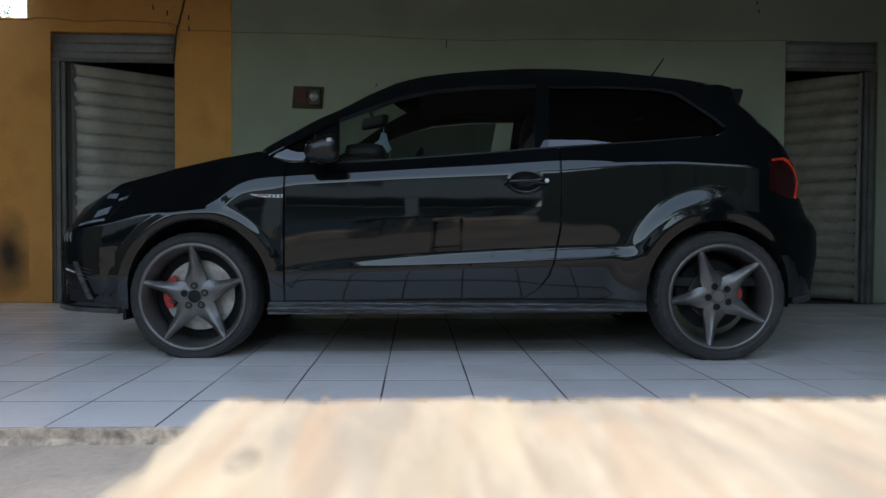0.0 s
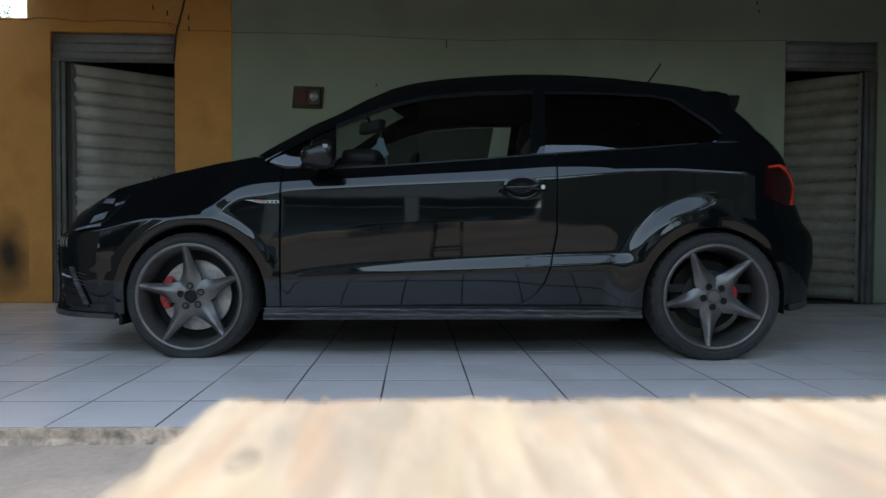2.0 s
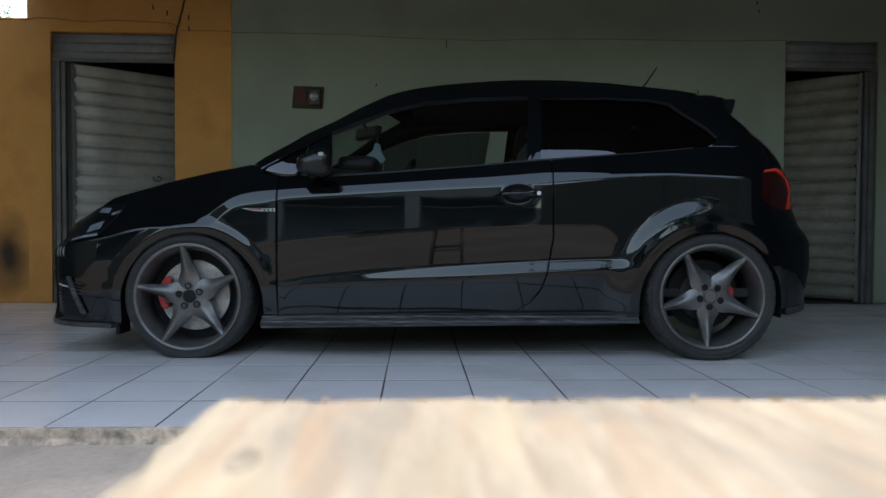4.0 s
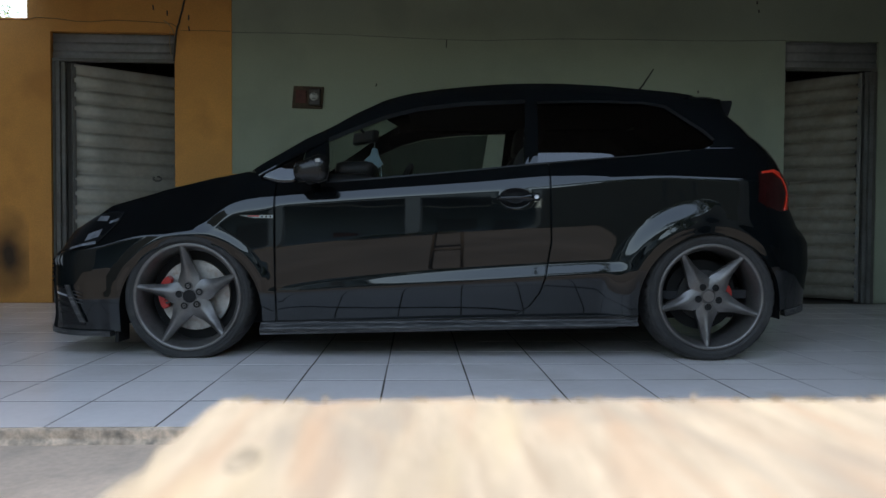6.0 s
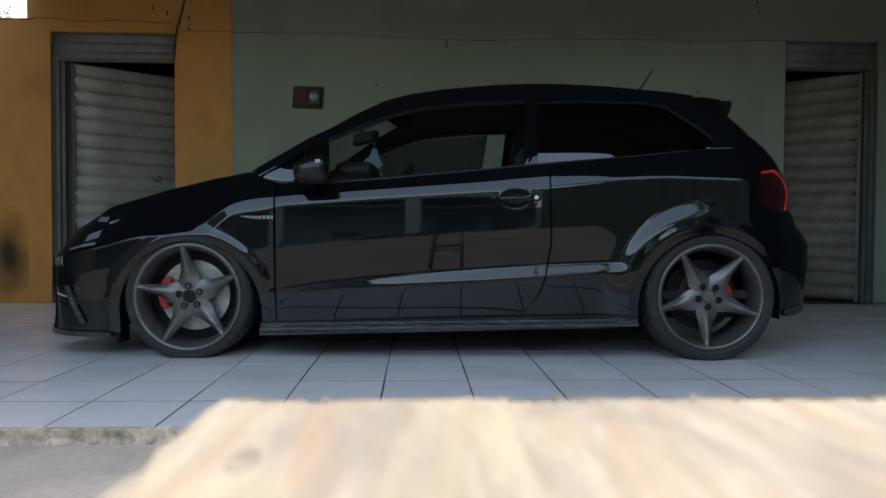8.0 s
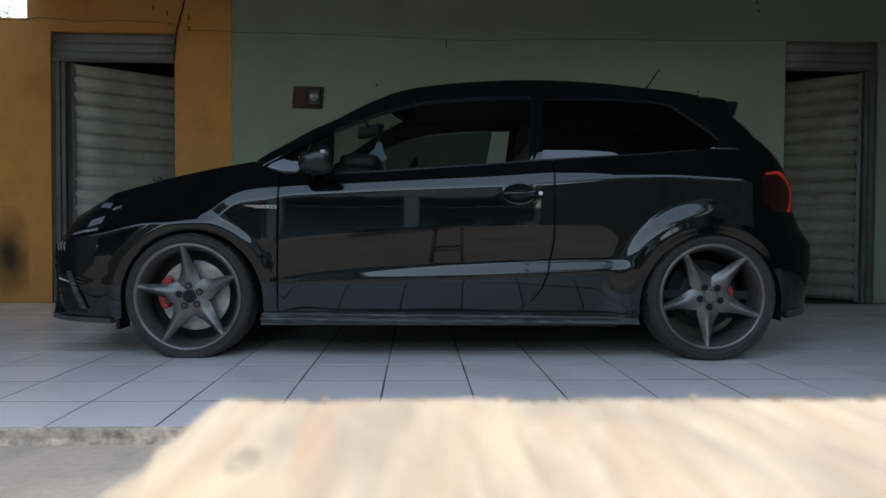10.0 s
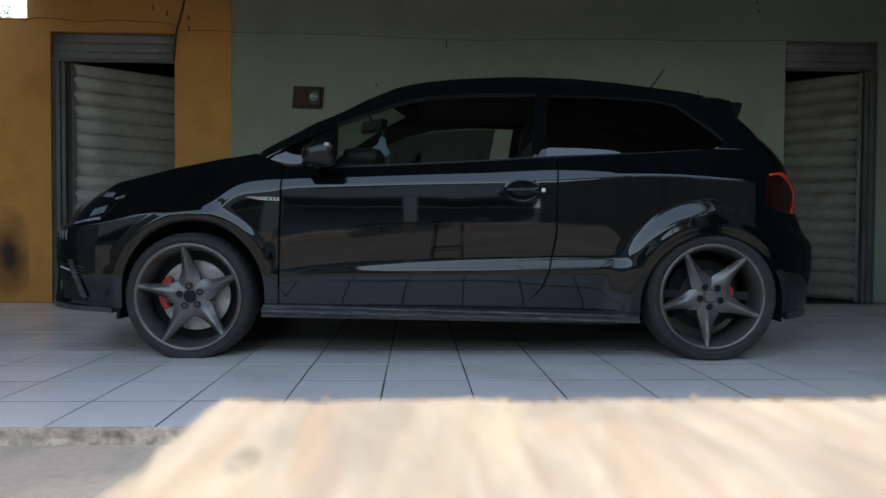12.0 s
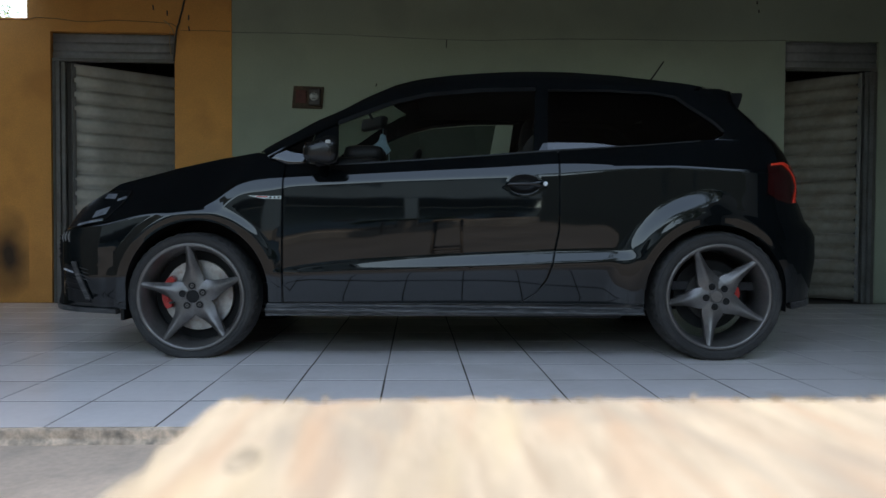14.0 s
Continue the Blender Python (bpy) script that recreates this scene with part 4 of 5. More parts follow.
def build_interior():
    part("dashboard", box(0.40, 0.86, 0.17, 1.47, 0.66, 0.965, 0.05), M_TRIM, car, smooth=True)
    part("instrument_hood", box(0.66, 0.86, 0.29, 0.63, 0.94, 1.035, 0.04), M_TRIM, car, smooth=True)
    part("cabin_floor", box(0.38, 2.80, 0.12, 1.52, 0.34, 0.38), M_FABRIC, car)
    part("rear_shelf", box(2.30, 2.78, 0.2, 1.44, 0.93, 0.955), M_FABRIC, car)
    part("headliner", box(1.02, 2.36, 0.33, 1.31, 1.318, 1.326, 0.003), M_FABRIC, car)
    for y in (0.46, 1.18):
        seat = bmesh.new()
        add_box(seat, -0.26, 0.26, -0.24, 0.24, 0, 0.16, 0.05)
        bmesh.ops.translate(seat, vec=(1.30, y, 0.45), verts=seat.verts)
        s = part("seat", seat, M_FABRIC, car, smooth=True)
        bm = bmesh.new()
        add_box(bm, -0.06, 0.06, -0.23, 0.23, 0, 0.60, 0.045)
        bmesh.ops.transform(bm, matrix=pose(1.50, y, 0.53, 0, 17, 0), verts=bm.verts)
        part("seat_back", bm, M_FABRIC, s, smooth=True)
        bm = bmesh.new()
        add_box(bm, -0.045, 0.045, -0.12, 0.12, 0, 0.17, 0.035)
        bmesh.ops.transform(bm, matrix=pose(1.675, y, 1.125, 0, 10, 0), verts=bm.verts)
        part("headrest", bm, M_FABRIC, s, smooth=True)
    bm = bmesh.new()
    add_box(bm, -0.08, 0.08, -0.56, 0.56, 0, 0.5, 0.05)
    bmesh.ops.transform(bm, matrix=pose(2.16, MID, 0.45, 0, 15, 0), verts=bm.verts)
    part("rear_bench", bm, M_FABRIC, car, smooth=True)
    bm = bmesh.new()
    add_ring(bm, [(0.185 + 0.014 * math.cos(a), 0.014 * math.sin(a)) for a in np.linspace(0, 2 * math.pi, 9)[:-1]], 36)
    add_box(bm, -0.18, 0.18, -0.008, 0.012, -0.02, 0.02, 0.004)
    add_box(bm, -0.05, 0.05, -0.012, 0.05, -0.05, 0.05, 0.012)
    bmesh.ops.transform(bm, matrix=pose(0.97, 0.46, 0.85, 0, 0, -90) @ pose(0, 0, 0, -22, 0, 0), verts=bm.verts)
    part("steering_wheel", bm, M_TRIM, car, smooth=True)
    bm = bmesh.new()
    add_box(bm, -0.02, 0.02, -0.115, 0.115, -0.035, 0.035, 0.014)
    add_tube(bm, [(-0.01, 0, 0.02), (-0.07, 0, 0.07)], 0.008)
    bmesh.ops.transform(bm, matrix=pose(0.765, MID, 1.215, 0, 10, 38), verts=bm.verts)
    rear_view = part("rear_view_mirror", bm, M_TRIM, car)
    # folded cloth that hangs from the mirror
    bm = bmesh.new()
    outline = [(-0.052, -0.012), (-0.015, 0.018), (-0.002, 0.060), (0.022, 0.056), (0.032, 0.008), (0.054, -0.034), (0.024, -0.060), (0.006, -0.108), (-0.018, -0.068)]
    lo = [bm.verts.new((x, 0.006 * math.sin(40 * x), z)) for x, z in outline]
    bm.faces.new(lo)
    ext = bmesh.ops.extrude_face_region(bm, geom=bm.faces[:])
    bmesh.ops.translate(bm, vec=(0.004, 0.006, 0), verts=[v for v in ext["geom"] if isinstance(v, bmesh.types.BMVert)])
    add_tube(bm, [(0.01, 0, 0.05), (0.012, 0, 0.13)], 0.0018, 5)
    add_tube(bm, [(0.045, 0, -0.04), (0.05, 0, -0.17)], 0.0018, 5)
    bmesh.ops.translate(bm, vec=(0.805, MID, 1.098), verts=bm.verts)
    part("hanging_cloth", bm, M_PAPER, rear_view, "pale blue cloth hung from the mirror")


build_interior()


# ------------------------------------------------ outer fittings
def build_fittings():
    # side skirts and bumper lips
    for far in (False, True):
        def skirt_place(u, z):
            t = (z - 0.20) / 0.07
            return Vector((u, -0.022 + 0.012 * t + 0.010 * math.sin(t * 9), z))
        bm = sheet([(0.352, 0.208), (1.20, 0.216), (2.098, 0.231)], [(0.356, 0.262), (1.20, 0.272), (2.096, 0.278)], 60, 12, 0, far, 0.06, skirt_place)
        part("side_skirt", bm, M_SKIRT, car, "scuffed dusty black side skirt")
        d = BODY_PARTS["door", far]
        sg = -1 if far else 1
        base = (lambda y: 2 * MID - y) if far else (lambda y: y)
        # handle cup, its dark lining standing in for the recess shade, handle and lock
        bm = bmesh.new()
        cup = [[Vector((1.540 + 0.074 * e * math.cos(a), flank(1.540 + 0.074 * e * math.cos(a), 0.827 + 0.046 * e * math.sin(a)) - 0.0012, 0.827 + 0.046 * e * math.sin(a))) for e in np.linspace(0.02, 0.98, 12)] for a in np.linspace(0, 2 * math.pi, 41)]
        emit(bm, cup, lambda i, j: True, far)
        part("handle_cup", bm, M_TRIM, d, smooth=True)
        v0 = flank_profile(1.54, 0.826)
        bm = bmesh.new()
        rings = []
        for t in np.linspace(0, 1, 13):
            x = 1.452 + 0.196 * t
            out = v0 - 0.010 - 0.020 * math.sin(math.pi * min(t * 1.1, 1)) ** 0.6
            h = 0.009 + 0.009 * ease(t, 0.6, 0.8)
            rings.append([bm.verts.new((x, base(out + 0.008 * math.cos(a)), 0.8265 + 0.003 * t + h * math.sin(a))) for a in (2 * math.pi * k / 10 for k in range(10))])
        for a, b in zip(rings, rings[1:]):
            for k in range(10):
                bm.faces.new((a[k], a[(k + 1) % 10], b[(k + 1) % 10], b[k]))
        bm.faces.new(rings[0])
        bm.faces.new(rings[-1])
        part("handle", bm, M_PAINT, d, smooth=True)
        bm = bmesh.new()
        add_ring(bm, [(0.0, -0.004), (0.009, -0.004), (0.0105, 0.0), (0.0, 0.004)], 20, pose(1.634, base(v0 - 0.0245), 0.829), True)
        part("lock", bm, M_WHITE, d, "bright round door lock")
        # outer mirror
        bm = bmesh.new()
        add_box(bm, -0.078, 0.078, -0.10, 0.09, -0.064, 0.064, 0.046)
        for v in bm.verts:
            if v.co.x < 0:
                v.co.z *= 0.70
                v.co.y *= 0.85
            v.co.z += 0.10 * v.co.x
        bmesh.ops.transform(bm, matrix=pose(0.615, base(-0.075), 0.958, 0, 0, 8 * sg), verts=bm.verts)
        mir = part("side_mirror", bm, M_MIRROR, car, smooth=True)
        bm = bmesh.new()
        add_box(bm, -0.011, 0.011, -0.006, 0.006, -0.008, 0.008, 0.004)
        bmesh.ops.transform(bm, matrix=pose(0.660, base(-0.168), 0.992, 0, 0, 0), verts=bm.verts)
        part("turn_lamp", bm, M_DIAL, mir, "small pale turn lamp")
        bm = bmesh.new()
        add_tube(bm, [(0.60, base(-0.04), 0.915), (0.61, base(0.07), 0.930)], 0.022, 10)
        part("mirror_arm", bm, M_TRIM, mir, smooth=True)
        # badge on the wing
        bm = sheet([(0.275, 0.757), (0.33, 0.7465), (0.420, 0.7455)], [(0.262, 0.7615), (0.33, 0.7605), (0.420, 0.7600)], 14, 2, -0.003, far, 0.004)
        badge = part("wing_badge", bm, M_CHROME, car, "slim chrome wing badge with a red stripe")
        part("red_stripe", sheet([(0.305, 0.7545), (0.355, 0.7530)], [(0.300, 0.7585), (0.355, 0.7580)], 5, 1, -0.0048, far, 0.003), M_RED, badge)
        for k in range(3):
            x = 0.362 + 0.019 * k
            part("badge_mark", sheet([(x + 0.004, 0.7485), (x + 0.0105, 0.7485)], [(x + 0.004, 0.7570), (x + 0.0105, 0.7570)], 1, 1, -0.0048, far, 0.003), M_DARK, badge)
        # headlamp
        low = [(-0.618, 0.600), (-0.535, 0.606), (-0.479, 0.621), (-0.405, 0.642), (-0.370, 0.690), (-0.334, 0.742)]
        up = [(-0.616, 0.652), (-0.580, 0.698), (-0.530, 0.728), (-0.500, 0.746), (-0.461, 0.768), (-0.404, 0.786), (-0.325, 0.786)]
        lamp = part("headlamp", sheet(low, up, 20, 10, -0.0025, far, 0.02), M_DARK, car, "dark headlamp with bright reflectors", True)
        part("lamp_lens", sheet(low, up, 20, 10, -0.009, far), G_LAMP, lamp, smooth=True)
        for a, b in (([(-0.540, 0.611), (-0.47, 0.627), (-0.413, 0.636)], [(-0.539, 0.621), (-0.47, 0.638), (-0.416, 0.648)]),
                     ([(-0.473, 0.648), (-0.411, 0.668)], [(-0.466, 0.682), (-0.404, 0.704)]),
                     ([(-0.448, 0.744), (-0.395, 0.742)], [(-0.438, 0.766), (-0.392, 0.766)]),
                     ([(-0.380, 0.730), (-0.340, 0.742)], [(-0.378, 0.742), (-0.338, 0.756)])):
            part("reflector", sheet(a, b, 8, 2, -0.0065, far, 0.004), M_LAMPIN, lamp)
        # tail lamp
        low = [(2.660, 0.800), (2.72, 0.768), (2.78, 0.752), (2.845, 0.757)]
        up = [(2.672, 0.940), (2.73, 0.951), (2.78, 0.952), (2.835, 0.938)]
        tail = part("tail_lamp", sheet(low, up, 14, 12, -0.002, far), M_TAILDARK, car, "smoked red tail lamp", True)
        part("light_bar", sheet([(2.690, 0.930), (2.755, 0.938), (2.803, 0.905), (2.838, 0.838), (2.800, 0.758)], [(2.690, 0.940), (2.768, 0.953), (2.838, 0.932), (2.872, 0.842), (2.832, 0.758)], 24, 5, -0.008, far, 0.006), M_TAIL, tail, "red light bar", True)
        # bumper vent blades, front lip, rear reflector lip
        for k in range(4):
            z = 0.405 - 0.030 * k
            part("vent_blade", sheet([(-0.612 + 0.004 * k, z), (-0.545 + 0.018 * k, z - 0.012)], [(-0.612 + 0.004 * k, z + 0.008), (-0.550 + 0.018 * k, z - 0.004)], 10, 1, -0.010, far, 0.012), M_LAMPIN if k == 0 else M_TRIM, BODY_PARTS["front", far])
        part("vent_fin", sheet([(-0.462, 0.270), (-0.530, 0.445)], [(-0.488, 0.270), (-0.556, 0.445)], 10, 3, -0.014, far, 0.012), M_SKIRT, BODY_PARTS["front", far])
        part("vent", sheet([(-0.592, 0.262), (-0.468, 0.255)], [(-0.605, 0.43), (-0.532, 0.428)], 14, 8, -0.004, far, 0.006), M_TRIM, BODY_PARTS["front", far])

        def lip_place(u, z):
            p = skin(u, 0.26)
            return Vector((p.x, p.y - 0.020 + (0.235 - z) * 0.05, z))
        part("front_lip", sheet([(-0.790, 0.222), (-0.60, 0.215), (-0.34, 0.204)], [(-0.785, 0.240), (-0.60, 0.236), (-0.345, 0.226)], 40, 3, 0, far, 0.05, lip_place), M_SKIRT, car, "scuffed front lip")
        part("mud_flap", box(-0.335, -0.318, *sorted((base(0.03), base(0.15))), 0.172, 0.25, 0.004), M_DARK, car)

        def rear_place(u, z):
            p = skin(u, 0.30)
            return Vector((p.x, p.y - 0.008, z))
        part("rear_lip", sheet([(2.80, 0.262), (2.95, 0.275)], [(2.795, 0.290), (2.95, 0.305)], 14, 3, 0, far, 0.05, rear_place), M_SKIRT, car, "scuffed rear bumper lip")
    # thin bars that stand in for glints at the grille's ends, bars across the nose
    for far in (False, True):
        for q in (0.44, 0.50, 0.56):
            bm = bmesh.new()
            pts = [skin(F0 - (q + 0.8 * (z - 0.54)) * (F0 - TIP_F(z)), z) for z in np.linspace(0.535, 0.585, 6)]
            add_tube(bm, [Vector((p.x - 0.002, (2 * MID - p.y + 0.002) if far else p.y - 0.002, p.z)) for p in pts], lambda t: 0.001 + 0.0035 * math.sin(math.pi * t), 6)
            part("grille_rib", bm, M_FRAME, BODY_PARTS["grille"], "small grey bar standing in for a glint", True)
        for z in (0.372, 0.388, 0.404, 0.420):
            bm = bmesh.new()
            pts = [skin(u, z - 0.25 * (u + 0.52)) for u in np.linspace(-0.515, -0.470, 5)]
            add_tube(bm, [Vector((p.x, (2 * MID - p.y + 0.003) if far else p.y - 0.003, p.z)) for p in pts], lambda t: 0.0032 - 0.002 * t, 6)
            part("vent_slat", bm, M_SKIRT, BODY_PARTS["front", far], "", True)
    for k in range(7):
        z = 0.580 - 0.020 * k
        bm = bmesh.new()
        for far in (False, True):
            pts = [skin(F0 - q * (F0 - TIP_F(z)), z) for q in np.linspace(0.60, 0.999, 16)]
            pts = [Vector((p.x - 0.002, (2 * MID - p.y) if far else p.y - 0.001, p.z)) for p in pts]
            add_tube(bm, pts, 0.003, 5)
        part("grille_bar", bm, M_TRIM if k in (0, 5) else M_MESH, BODY_PARTS["grille"])
    bm = bmesh.new()
    add_tube(bm, [(2.27, MID, 1.40), (2.30, MID, 1.435), (2.355, MID, 1.498), (2.417, MID, 1.590)], lambda t: 0.007 - 0.0035 * t, 8)
    part("antenna", bm, M_TRIM, car, "short black roof antenna")


build_fittings()


# ------------------------------------------------ wheels
def wheel(name, spoke_turn, cap, radius, height, lip):
    """A five-spoke wheel about the y axis, its outer face towards -y; the tyre is pressed flat where it stands."""
    root = new(name)
    root.parent = car
    bm = bmesh.new()
    seg = 120
    side = radius - lip
    prof = [(lip - 0.010, -0.080), (lip - 0.001, -0.093), (lip + 0.24 * side, -0.100), (lip + 0.58 * side, -0.100), (lip + 0.80 * side, -0.091), (lip + 0.94 * side, -0.078), (radius, -0.058), (radius + 0.001, -0.02), (radius + 0.001, 0.02), (radius, 0.06), (lip + 0.80 * side, 0.09), (lip + 0.3 * side, 0.10), (lip - 0.010, 0.085)]
    add_ring(bm, prof, seg)
    bm.verts.ensure_lookup_table()
    n = len(prof)
    for i in range(seg):
        if i % 3 == 0:
            for j in (5, 6):
                v = bm.verts[i * n + j]
                v.co.x *= 0.984
                v.co.z *= 0.984
    for v in bm.verts:                       # flat where it bears on the floor, bulging just above
        press = ease(-v.co.z, height - 0.035, height)
        if v.co.z < -height + 0.0006:
            v.co.z = -height + 0.0006
        v.co.y *= 1 + 0.05 * press
    tyre = part("tyre", bm, M_TYRE, root, "dusty low-profile tyre")
    for r in (lip + 0.3 * side, lip + 0.62 * side):
        bm = bmesh.new()
        add_ring(bm, [(r, -0.0995), (r + 0.002, -0.1018), (r + 0.004, -0.0995), (r + 0.002, -0.097)], 90)
        for v in bm.verts:
            v.co.z = max(v.co.z, -height + 0.004)
        part("tyre_bead", bm, M_TYRE, tyre)
    bm = bmesh.new()
    k = lip / 0.257
    add_ring(bm, [(r * k, d) for r, d in ((0.257, -0.090), (0.256, -0.0985), (0.2530, -0.1015), (0.243, -0.0995), (0.2395, -0.095), (0.236, -0.086), (0.226, -0.066), (0.220, -0.03), (0.216, 0.09), (0.225, 0.095), (0.245, 0.06), (0.25, -0.05))], 72)
    part("rim", bm, M_RIM, root, smooth=True)
    for turn in range(5):
        bm = bmesh.new()
        secs = []
        for r, w, front, drop in ((0.020, 0.036, -0.063, 0.004), (0.060, 0.050, -0.063, 0.008), (0.082, 0.0495, -0.065, 0.017), (0.098, 0.0440, -0.0675, 0.022), (0.120, 0.0345, -0.071, 0.025), (0.15, 0.0265, -0.077, 0.025), (0.195, 0.0185, -0.087, 0.020), (0.225 * k, 0.0143, -0.0945, 0.013), (0.249 * k, 0.0125, -0.0990, 0.006)):
            secs.append([bm.verts.new((r, front + d, x)) for x, d in ((-w * 0.96, drop + 0.030), (-w, drop), (-w * 0.5, drop * 0.36), (-w * 0.10, 0), (w * 0.10, 0), (w * 0.5, drop * 0.36), (w, drop), (w * 0.96, drop + 0.030))])
        for a, b in zip(secs, secs[1:]):
            for i in range(8):
                bm.faces.new((a[i], b[i], b[(i + 1) % 8], a[(i + 1) % 8]))
        bm.faces.new(secs[0])
        bm.faces.new(secs[-1])
        m = pose(0, 0, 0, 0, -(spoke_turn + 72 * turn), 0)
        bmesh.ops.transform(bm, matrix=m, verts=bm.verts)
        part("spoke", bm, M_RIM, root, smooth=True).data.set_sharp_from_angle(angle=radians(38))
        p = m @ Vector((0.050, -0.0665, 0))
        bm = bmesh.new()
        add_ring(bm, [(0.0180, 0.004), (0.0195, -0.001), (0.0175, -0.004), (0.0160, 0.0)], 20, pose(p.x, p.y, p.z))
        part("bolt_seat", bm, M_RIM, root, smooth=True)
        # flat dark disc carries the shade of the bolt pocket
        bm = bmesh.new()
        add_ring(bm, [(0.0, -0.0006), (0.0163, -0.0006), (0.0163, 0.003), (0.0, 0.003)], 20, pose(p.x, p.y, p.z))
        part("bolt_hole", bm, M_DARK, root)
        if not (cap == 0 and turn == 2):
            bm = bmesh.new()
            add_ring(bm, [(0.0, 0.0), (0.0035, 0.0), (0.0045, -0.004), (0.0085, -0.004), (0.0095, 0.0), (0.0095, 0.002), (0.0, 0.002)], 6, pose(p.x, p.y, p.z))
            part("bolt", bm, M_RIM if cap == 0 else M_DARK, root)
    bm = bmesh.new()
    add_ring(bm, [(0.0, -0.046), (0.066, -0.046), (0.07, -0.03), (0.07, 0.05), (0.0, 0.05)], 40)
    part("hub", bm, M_RIM, root, smooth=False)
    bm = bmesh.new()
    add_ring(bm, [(0.0345, -0.063), (0.0340, -0.0695), (0.0315, -0.0705), (0.0302, -0.065)], 36)
    part("hub_ring", bm, M_RIM, root, smooth=True)
    # the front wheel has no cap: a dark disc stands for its shaded hole
    bm = bmesh.new()
    add_ring(bm, [(0.0, -0.0665 - 0.002 * cap), (0.026, -0.066 - 0.002 * cap), (0.0305, -0.0645), (0.0, -0.060)], 36)
    part("centre_cap", bm, M_RIM if cap else M_DARK, root)
    bm = bmesh.new()
    rd = 0.166 if cap == 0 else 0.118
    add_ring(bm, [(0.075, 0.012), (rd, 0.012), (rd + 0.001, 0.016), (rd, 0.036), (0.075, 0.036)], 64)
    add_ring(bm, [(0.0, -0.02), (0.074, -0.02), (0.078, 0.012), (0.0, 0.02)], 40)
    # the rear disc takes a darker iron than the front one
    part("brake_disc", bm, M_DISC if cap == 0 else M_DARKIRON, root)
    bm = bmesh.new()
    add_ring(bm, [(0.05, 0.045), (rd + 0.05, 0.045), (rd + 0.05, 0.052), (0.05, 0.052)], 48)
    part("dust_shield", bm, M_DARK, root)
    return root


def caliper(name, side, size):
    """A brake caliper that spans the disc's rim; side: the angle at which it sits."""
    bm = bmesh.new()
    r = 0.135 if size else 0.105
    arc = (-30, 33) if size else (-14, 20)
    secs = []
    for a in np.linspace(*arc, 9):
        t = (a - arc[0]) / (arc[1] - arc[0])
        w = 0.028 * (0.55 + 0.45 * math.sin(math.pi * t) ** 0.5) * (1.0 if size else 0.75)
        c, s = math.cos(radians(side + a)), math.sin(radians(side + a))
        secs.append([bm.verts.new(((r + dr) * c, d, (r + dr) * s)) for dr, d in ((-w, -0.018), (-w * 0.7, -0.030), (w * 0.8, -0.032), (w, -0.020), (w, 0.05), (w * 0.4, 0.05))])
    for a, b in zip(secs, secs[1:]):
        for i in range(6):
            bm.faces.new((a[i], b[i], b[(i + 1) % 6], a[(i + 1) % 6]))
    bm.faces.new(secs[0])
    bm.faces.new(secs[-1])
    for k in (-1, 1):
        a = radians(side + (arc[0] + arc[1]) / 2 + k * (arc[1] - arc[0]) * 0.2)
        add_ring(bm, [(0.0, -0.038), (0.011, -0.038), (0.013, -0.030), (0.0, -0.028)], 14, pose(r * math.cos(a), 0, r * math.sin(a)))
    body = part(name, bm, M_RED, car, "red brake caliper")
    # small dark bars on the face put the notches' shade into colour
    for k in ((-0.28, 0.05, 0.36) if size else (0.0,)):
        a = radians(side + (arc[0] + arc[1]) / 2 + k * (arc[1] - arc[0]))
        slot = box(-0.016, 0.010, -0.036, -0.026, -0.0055, 0.0055, 0.002)
        bmesh.ops.transform(slot, matrix=pose((r - 0.016) * math.cos(a), 0, (r - 0.016) * math.sin(a), 0, -math.degrees(a), 0), verts=slot.verts)
        part("pad_slot", slot, M_DARKIRON, body, "dark bar standing in for a shaded notch")
    return body


WHEELS = []   # object, axle x at the start, rear axle?, turned to the far side?, rolls?, axle height
for rear, ang, cap in ((False, 20, 0), (True, 42, 1)):
    height = 0.284 if not rear else 0.297
    near = wheel("wheel", ang, cap, 0.299 if not rear else 0.305, height, 0.2515 if not rear else 0.2475)
    far = copy_thing(near, Matrix.Identity(4))
    WHEELS += [(near, 0.0 if not rear else 2.450, rear, False, True, height), (far, 0.0 if not rear else 2.450, rear, True, True, height)]
    WHEELS += [(caliper("brake_caliper", 172 if not rear else 6, not rear), 0.0 if not rear else 2.450, rear, False, False, height)]


def tiles():
    """Floor tiles, each with eased edges, a little uneven."""
    bm = bmesh.new()
    h, d = TILE / 2 - 0.0034, TILE / 2 - 0.0062
    add_box(bm, -h, h, -d, d, -0.012, 0.0, 0.0006)
    me = bpy.data.meshes.new("tile")
    bm.to_mesh(me)
    bm.free()
    me.materials.append(M_TILE)
    for j in range(11):
        for i in range(-11, 14):
            ob = new("tile", me)
            ob.parent = floor
            ob.matrix_basis = pose(TX + (i + 0.5) * TILE + random.uniform(-1, 1) * 0.0012, TY + (j + 0.5) * TILE + random.uniform(-1, 1) * 0.0012, random.uniform(-0.0003, 0.0003), random.uniform(-0.03, 0.03), random.uniform(-0.03, 0.03), random.uniform(-0.15, 0.15))


tiles()


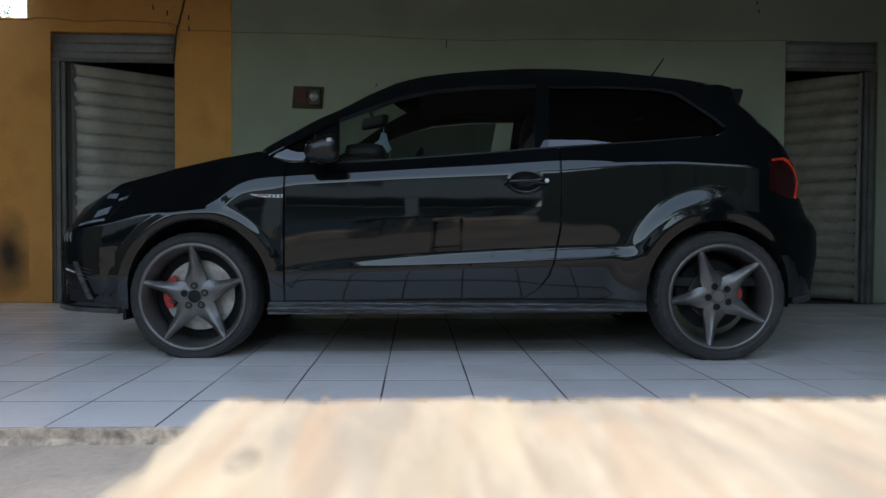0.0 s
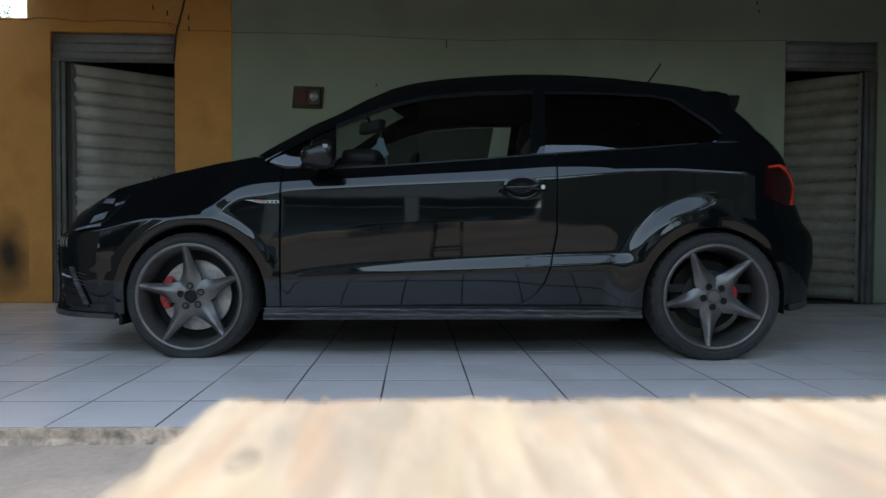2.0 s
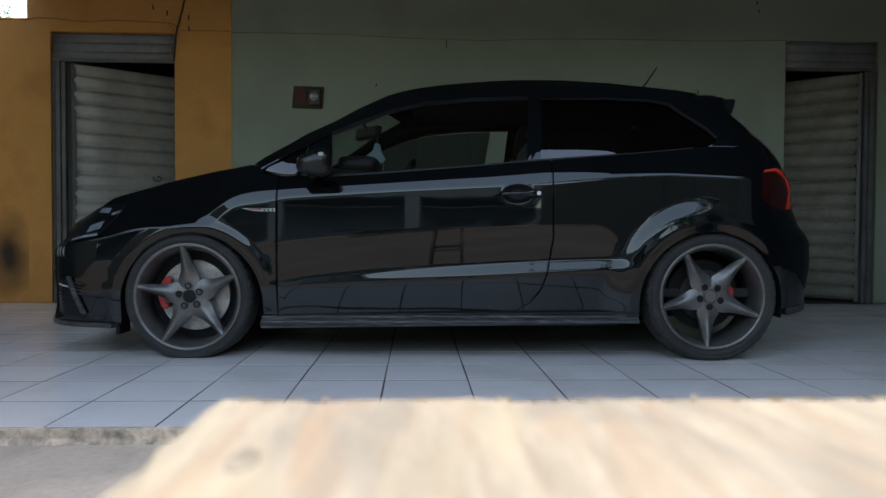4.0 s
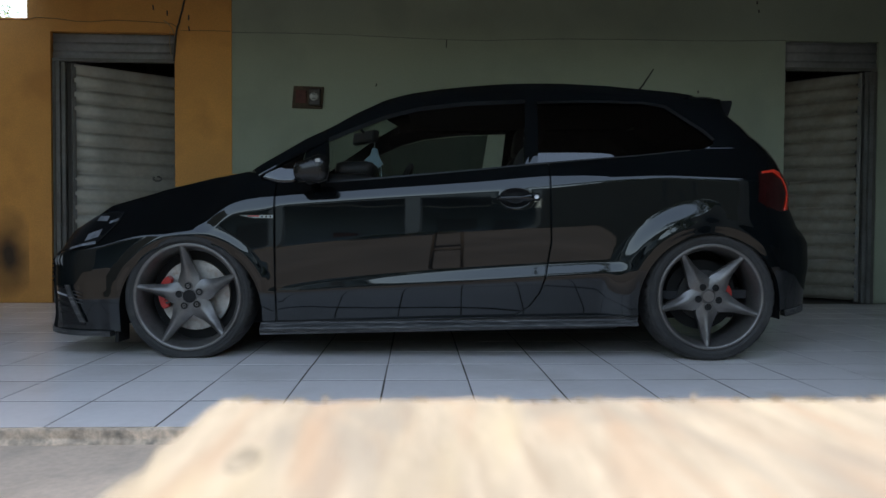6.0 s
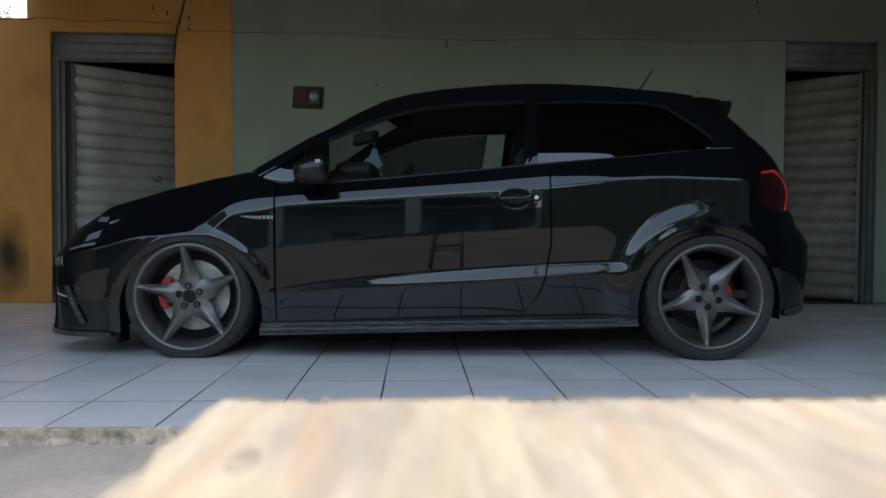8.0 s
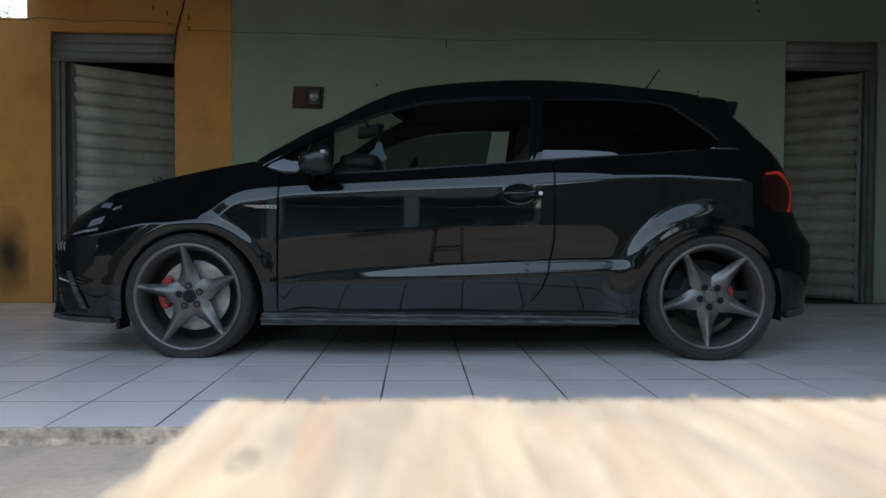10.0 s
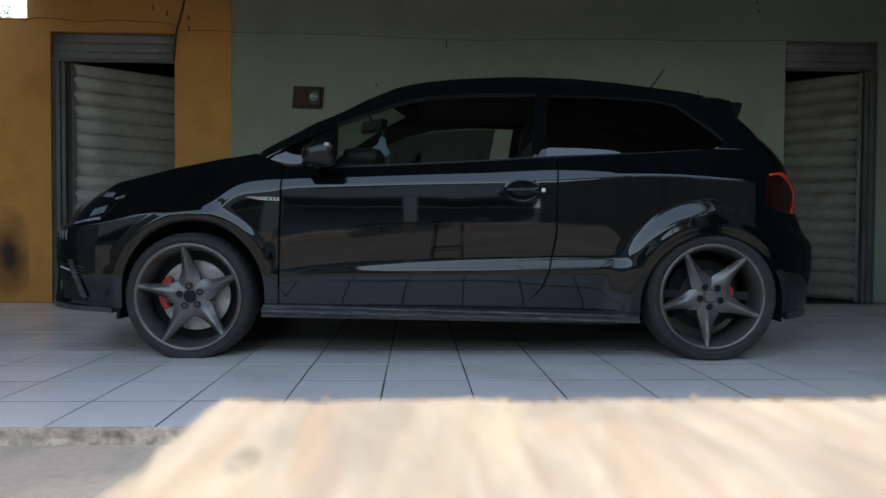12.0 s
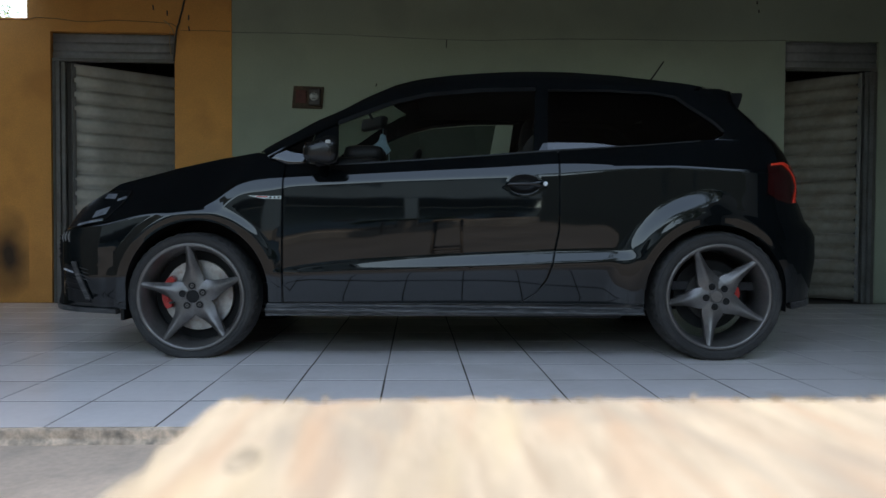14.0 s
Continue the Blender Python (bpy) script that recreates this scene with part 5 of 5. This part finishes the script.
# ---------------------------------------------------------------- what moves
# seconds, body shift along, body lift, body pitch in degrees, front wheel shift, rear wheel shift
RIDE = [
    (0.0, 0.0000, 0.0000, 0.000, 0.0000, 0.0000), (0.5, -0.0048, -0.0010, -0.100, -0.0045, -0.0032), (1.0, -0.0088, -0.0079, -0.153, -0.0085, -0.0100),
    (1.5, -0.0137, -0.0163, -0.153, -0.0130, -0.0165), (2.0, -0.0188, -0.0251, -0.152, -0.0170, -0.0232), (2.5, -0.0230, -0.0354, -0.088, -0.0210, -0.0276),
    (3.0, -0.0264, -0.0461, 0.034, -0.0235, -0.0325), (5.5, -0.0378, -0.0930, 0.743, -0.0240, -0.0470), (6.0, -0.0380, -0.1006, 0.896, -0.0240, -0.0478),
    (6.5, -0.0377, -0.1042, 0.961, -0.0240, -0.0478), (7.5, -0.0377, -0.1043, 0.961, -0.0240, -0.0478), (8.0, -0.0377, -0.1043, 0.961, -0.0240, -0.0478),
    (10.5, -0.0300, -0.0302, -0.764, -0.0230, -0.0399), (11.0, -0.0286, -0.0161, -1.099, -0.0216, -0.0399), (11.5, -0.0273, -0.0084, -1.281, -0.0213, -0.0396),
    (12.0, -0.0273, -0.0036, -1.391, -0.0213, -0.0393), (12.5, -0.0273, -0.0034, -1.405, -0.0207, -0.0387), (13.0, -0.0238, -0.0036, -1.101, -0.0165, -0.0310),
    (13.5, -0.0170, -0.0036, -0.721, -0.0130, -0.0200), (14.0, -0.0097, -0.0036, -0.386, -0.0085, -0.0108)]


def glide(times):
    """The ride at other times, by cubics that do not overshoot."""
    data = np.array(RIDE)
    t, y = data[:, 0], data[:, 1:]
    h = np.diff(t)[:, None]
    s = np.diff(y, axis=0) / h
    m = np.zeros_like(y)
    m[0], m[-1] = s[0], s[-1]
    a, b = s[:-1], s[1:]
    w1, w2 = 2 * h[1:] + h[:-1], h[1:] + 2 * h[:-1]
    with np.errstate(divide="ignore", invalid="ignore"):
        m[1:-1] = np.where(a * b > 0, (w1 + w2) / (w1 / a + w2 / b), 0)
    out = []
    for x in times:
        i = min(max(int(np.searchsorted(t, x, side="right")) - 1, 0), len(t) - 2)
        d = h[i, 0]
        k = (x - t[i]) / d
        out.append((2 * k**3 - 3 * k**2 + 1) * y[i] + (k**3 - 2 * k**2 + k) * d * m[i] + (3 * k**2 - 2 * k**3) * y[i + 1] + (k**3 - k**2) * d * m[i + 1])
    return out


def motions():
    times = [0.25 * k for k in range(57)]
    states = glide(times)
    rides = [pose(float(s[0]), 0, float(s[1])) @ pose(0, 0, 0.3) @ pose(0, 0, 0, 0, -float(s[2]), 0) @ pose(0, 0, -0.3) for s in states]
    walk(car, [(t, CAR @ m) for t, m in zip(times, rides)])
    for ob, x, rear, turned, rolls, height in WHEELS:
        rows, stay = [], []
        for t, s, m in zip(times, states, rides):
            dx = float(s[4] if rear else s[3])
            spin = math.degrees(dx / height) if rolls else 0
            y = 2 * MID - 0.10 if turned else 0.10
            w = pose(x + dx, y, height, 0, spin, 0) @ (pose(0, 0, 0, 0, 0, 180) if turned else pose(0, 0, 0))
            rows.append((t, m.inverted() @ w))
            stay.append((t, pose(0, 0, 0, 0, spin if turned else -spin, 0)))
        walk(ob, rows)
        for child in ob.children:
            if child.name.startswith("tyre"):        # the flat of the tyre stays on the floor
                walk(child, stay)


motions()
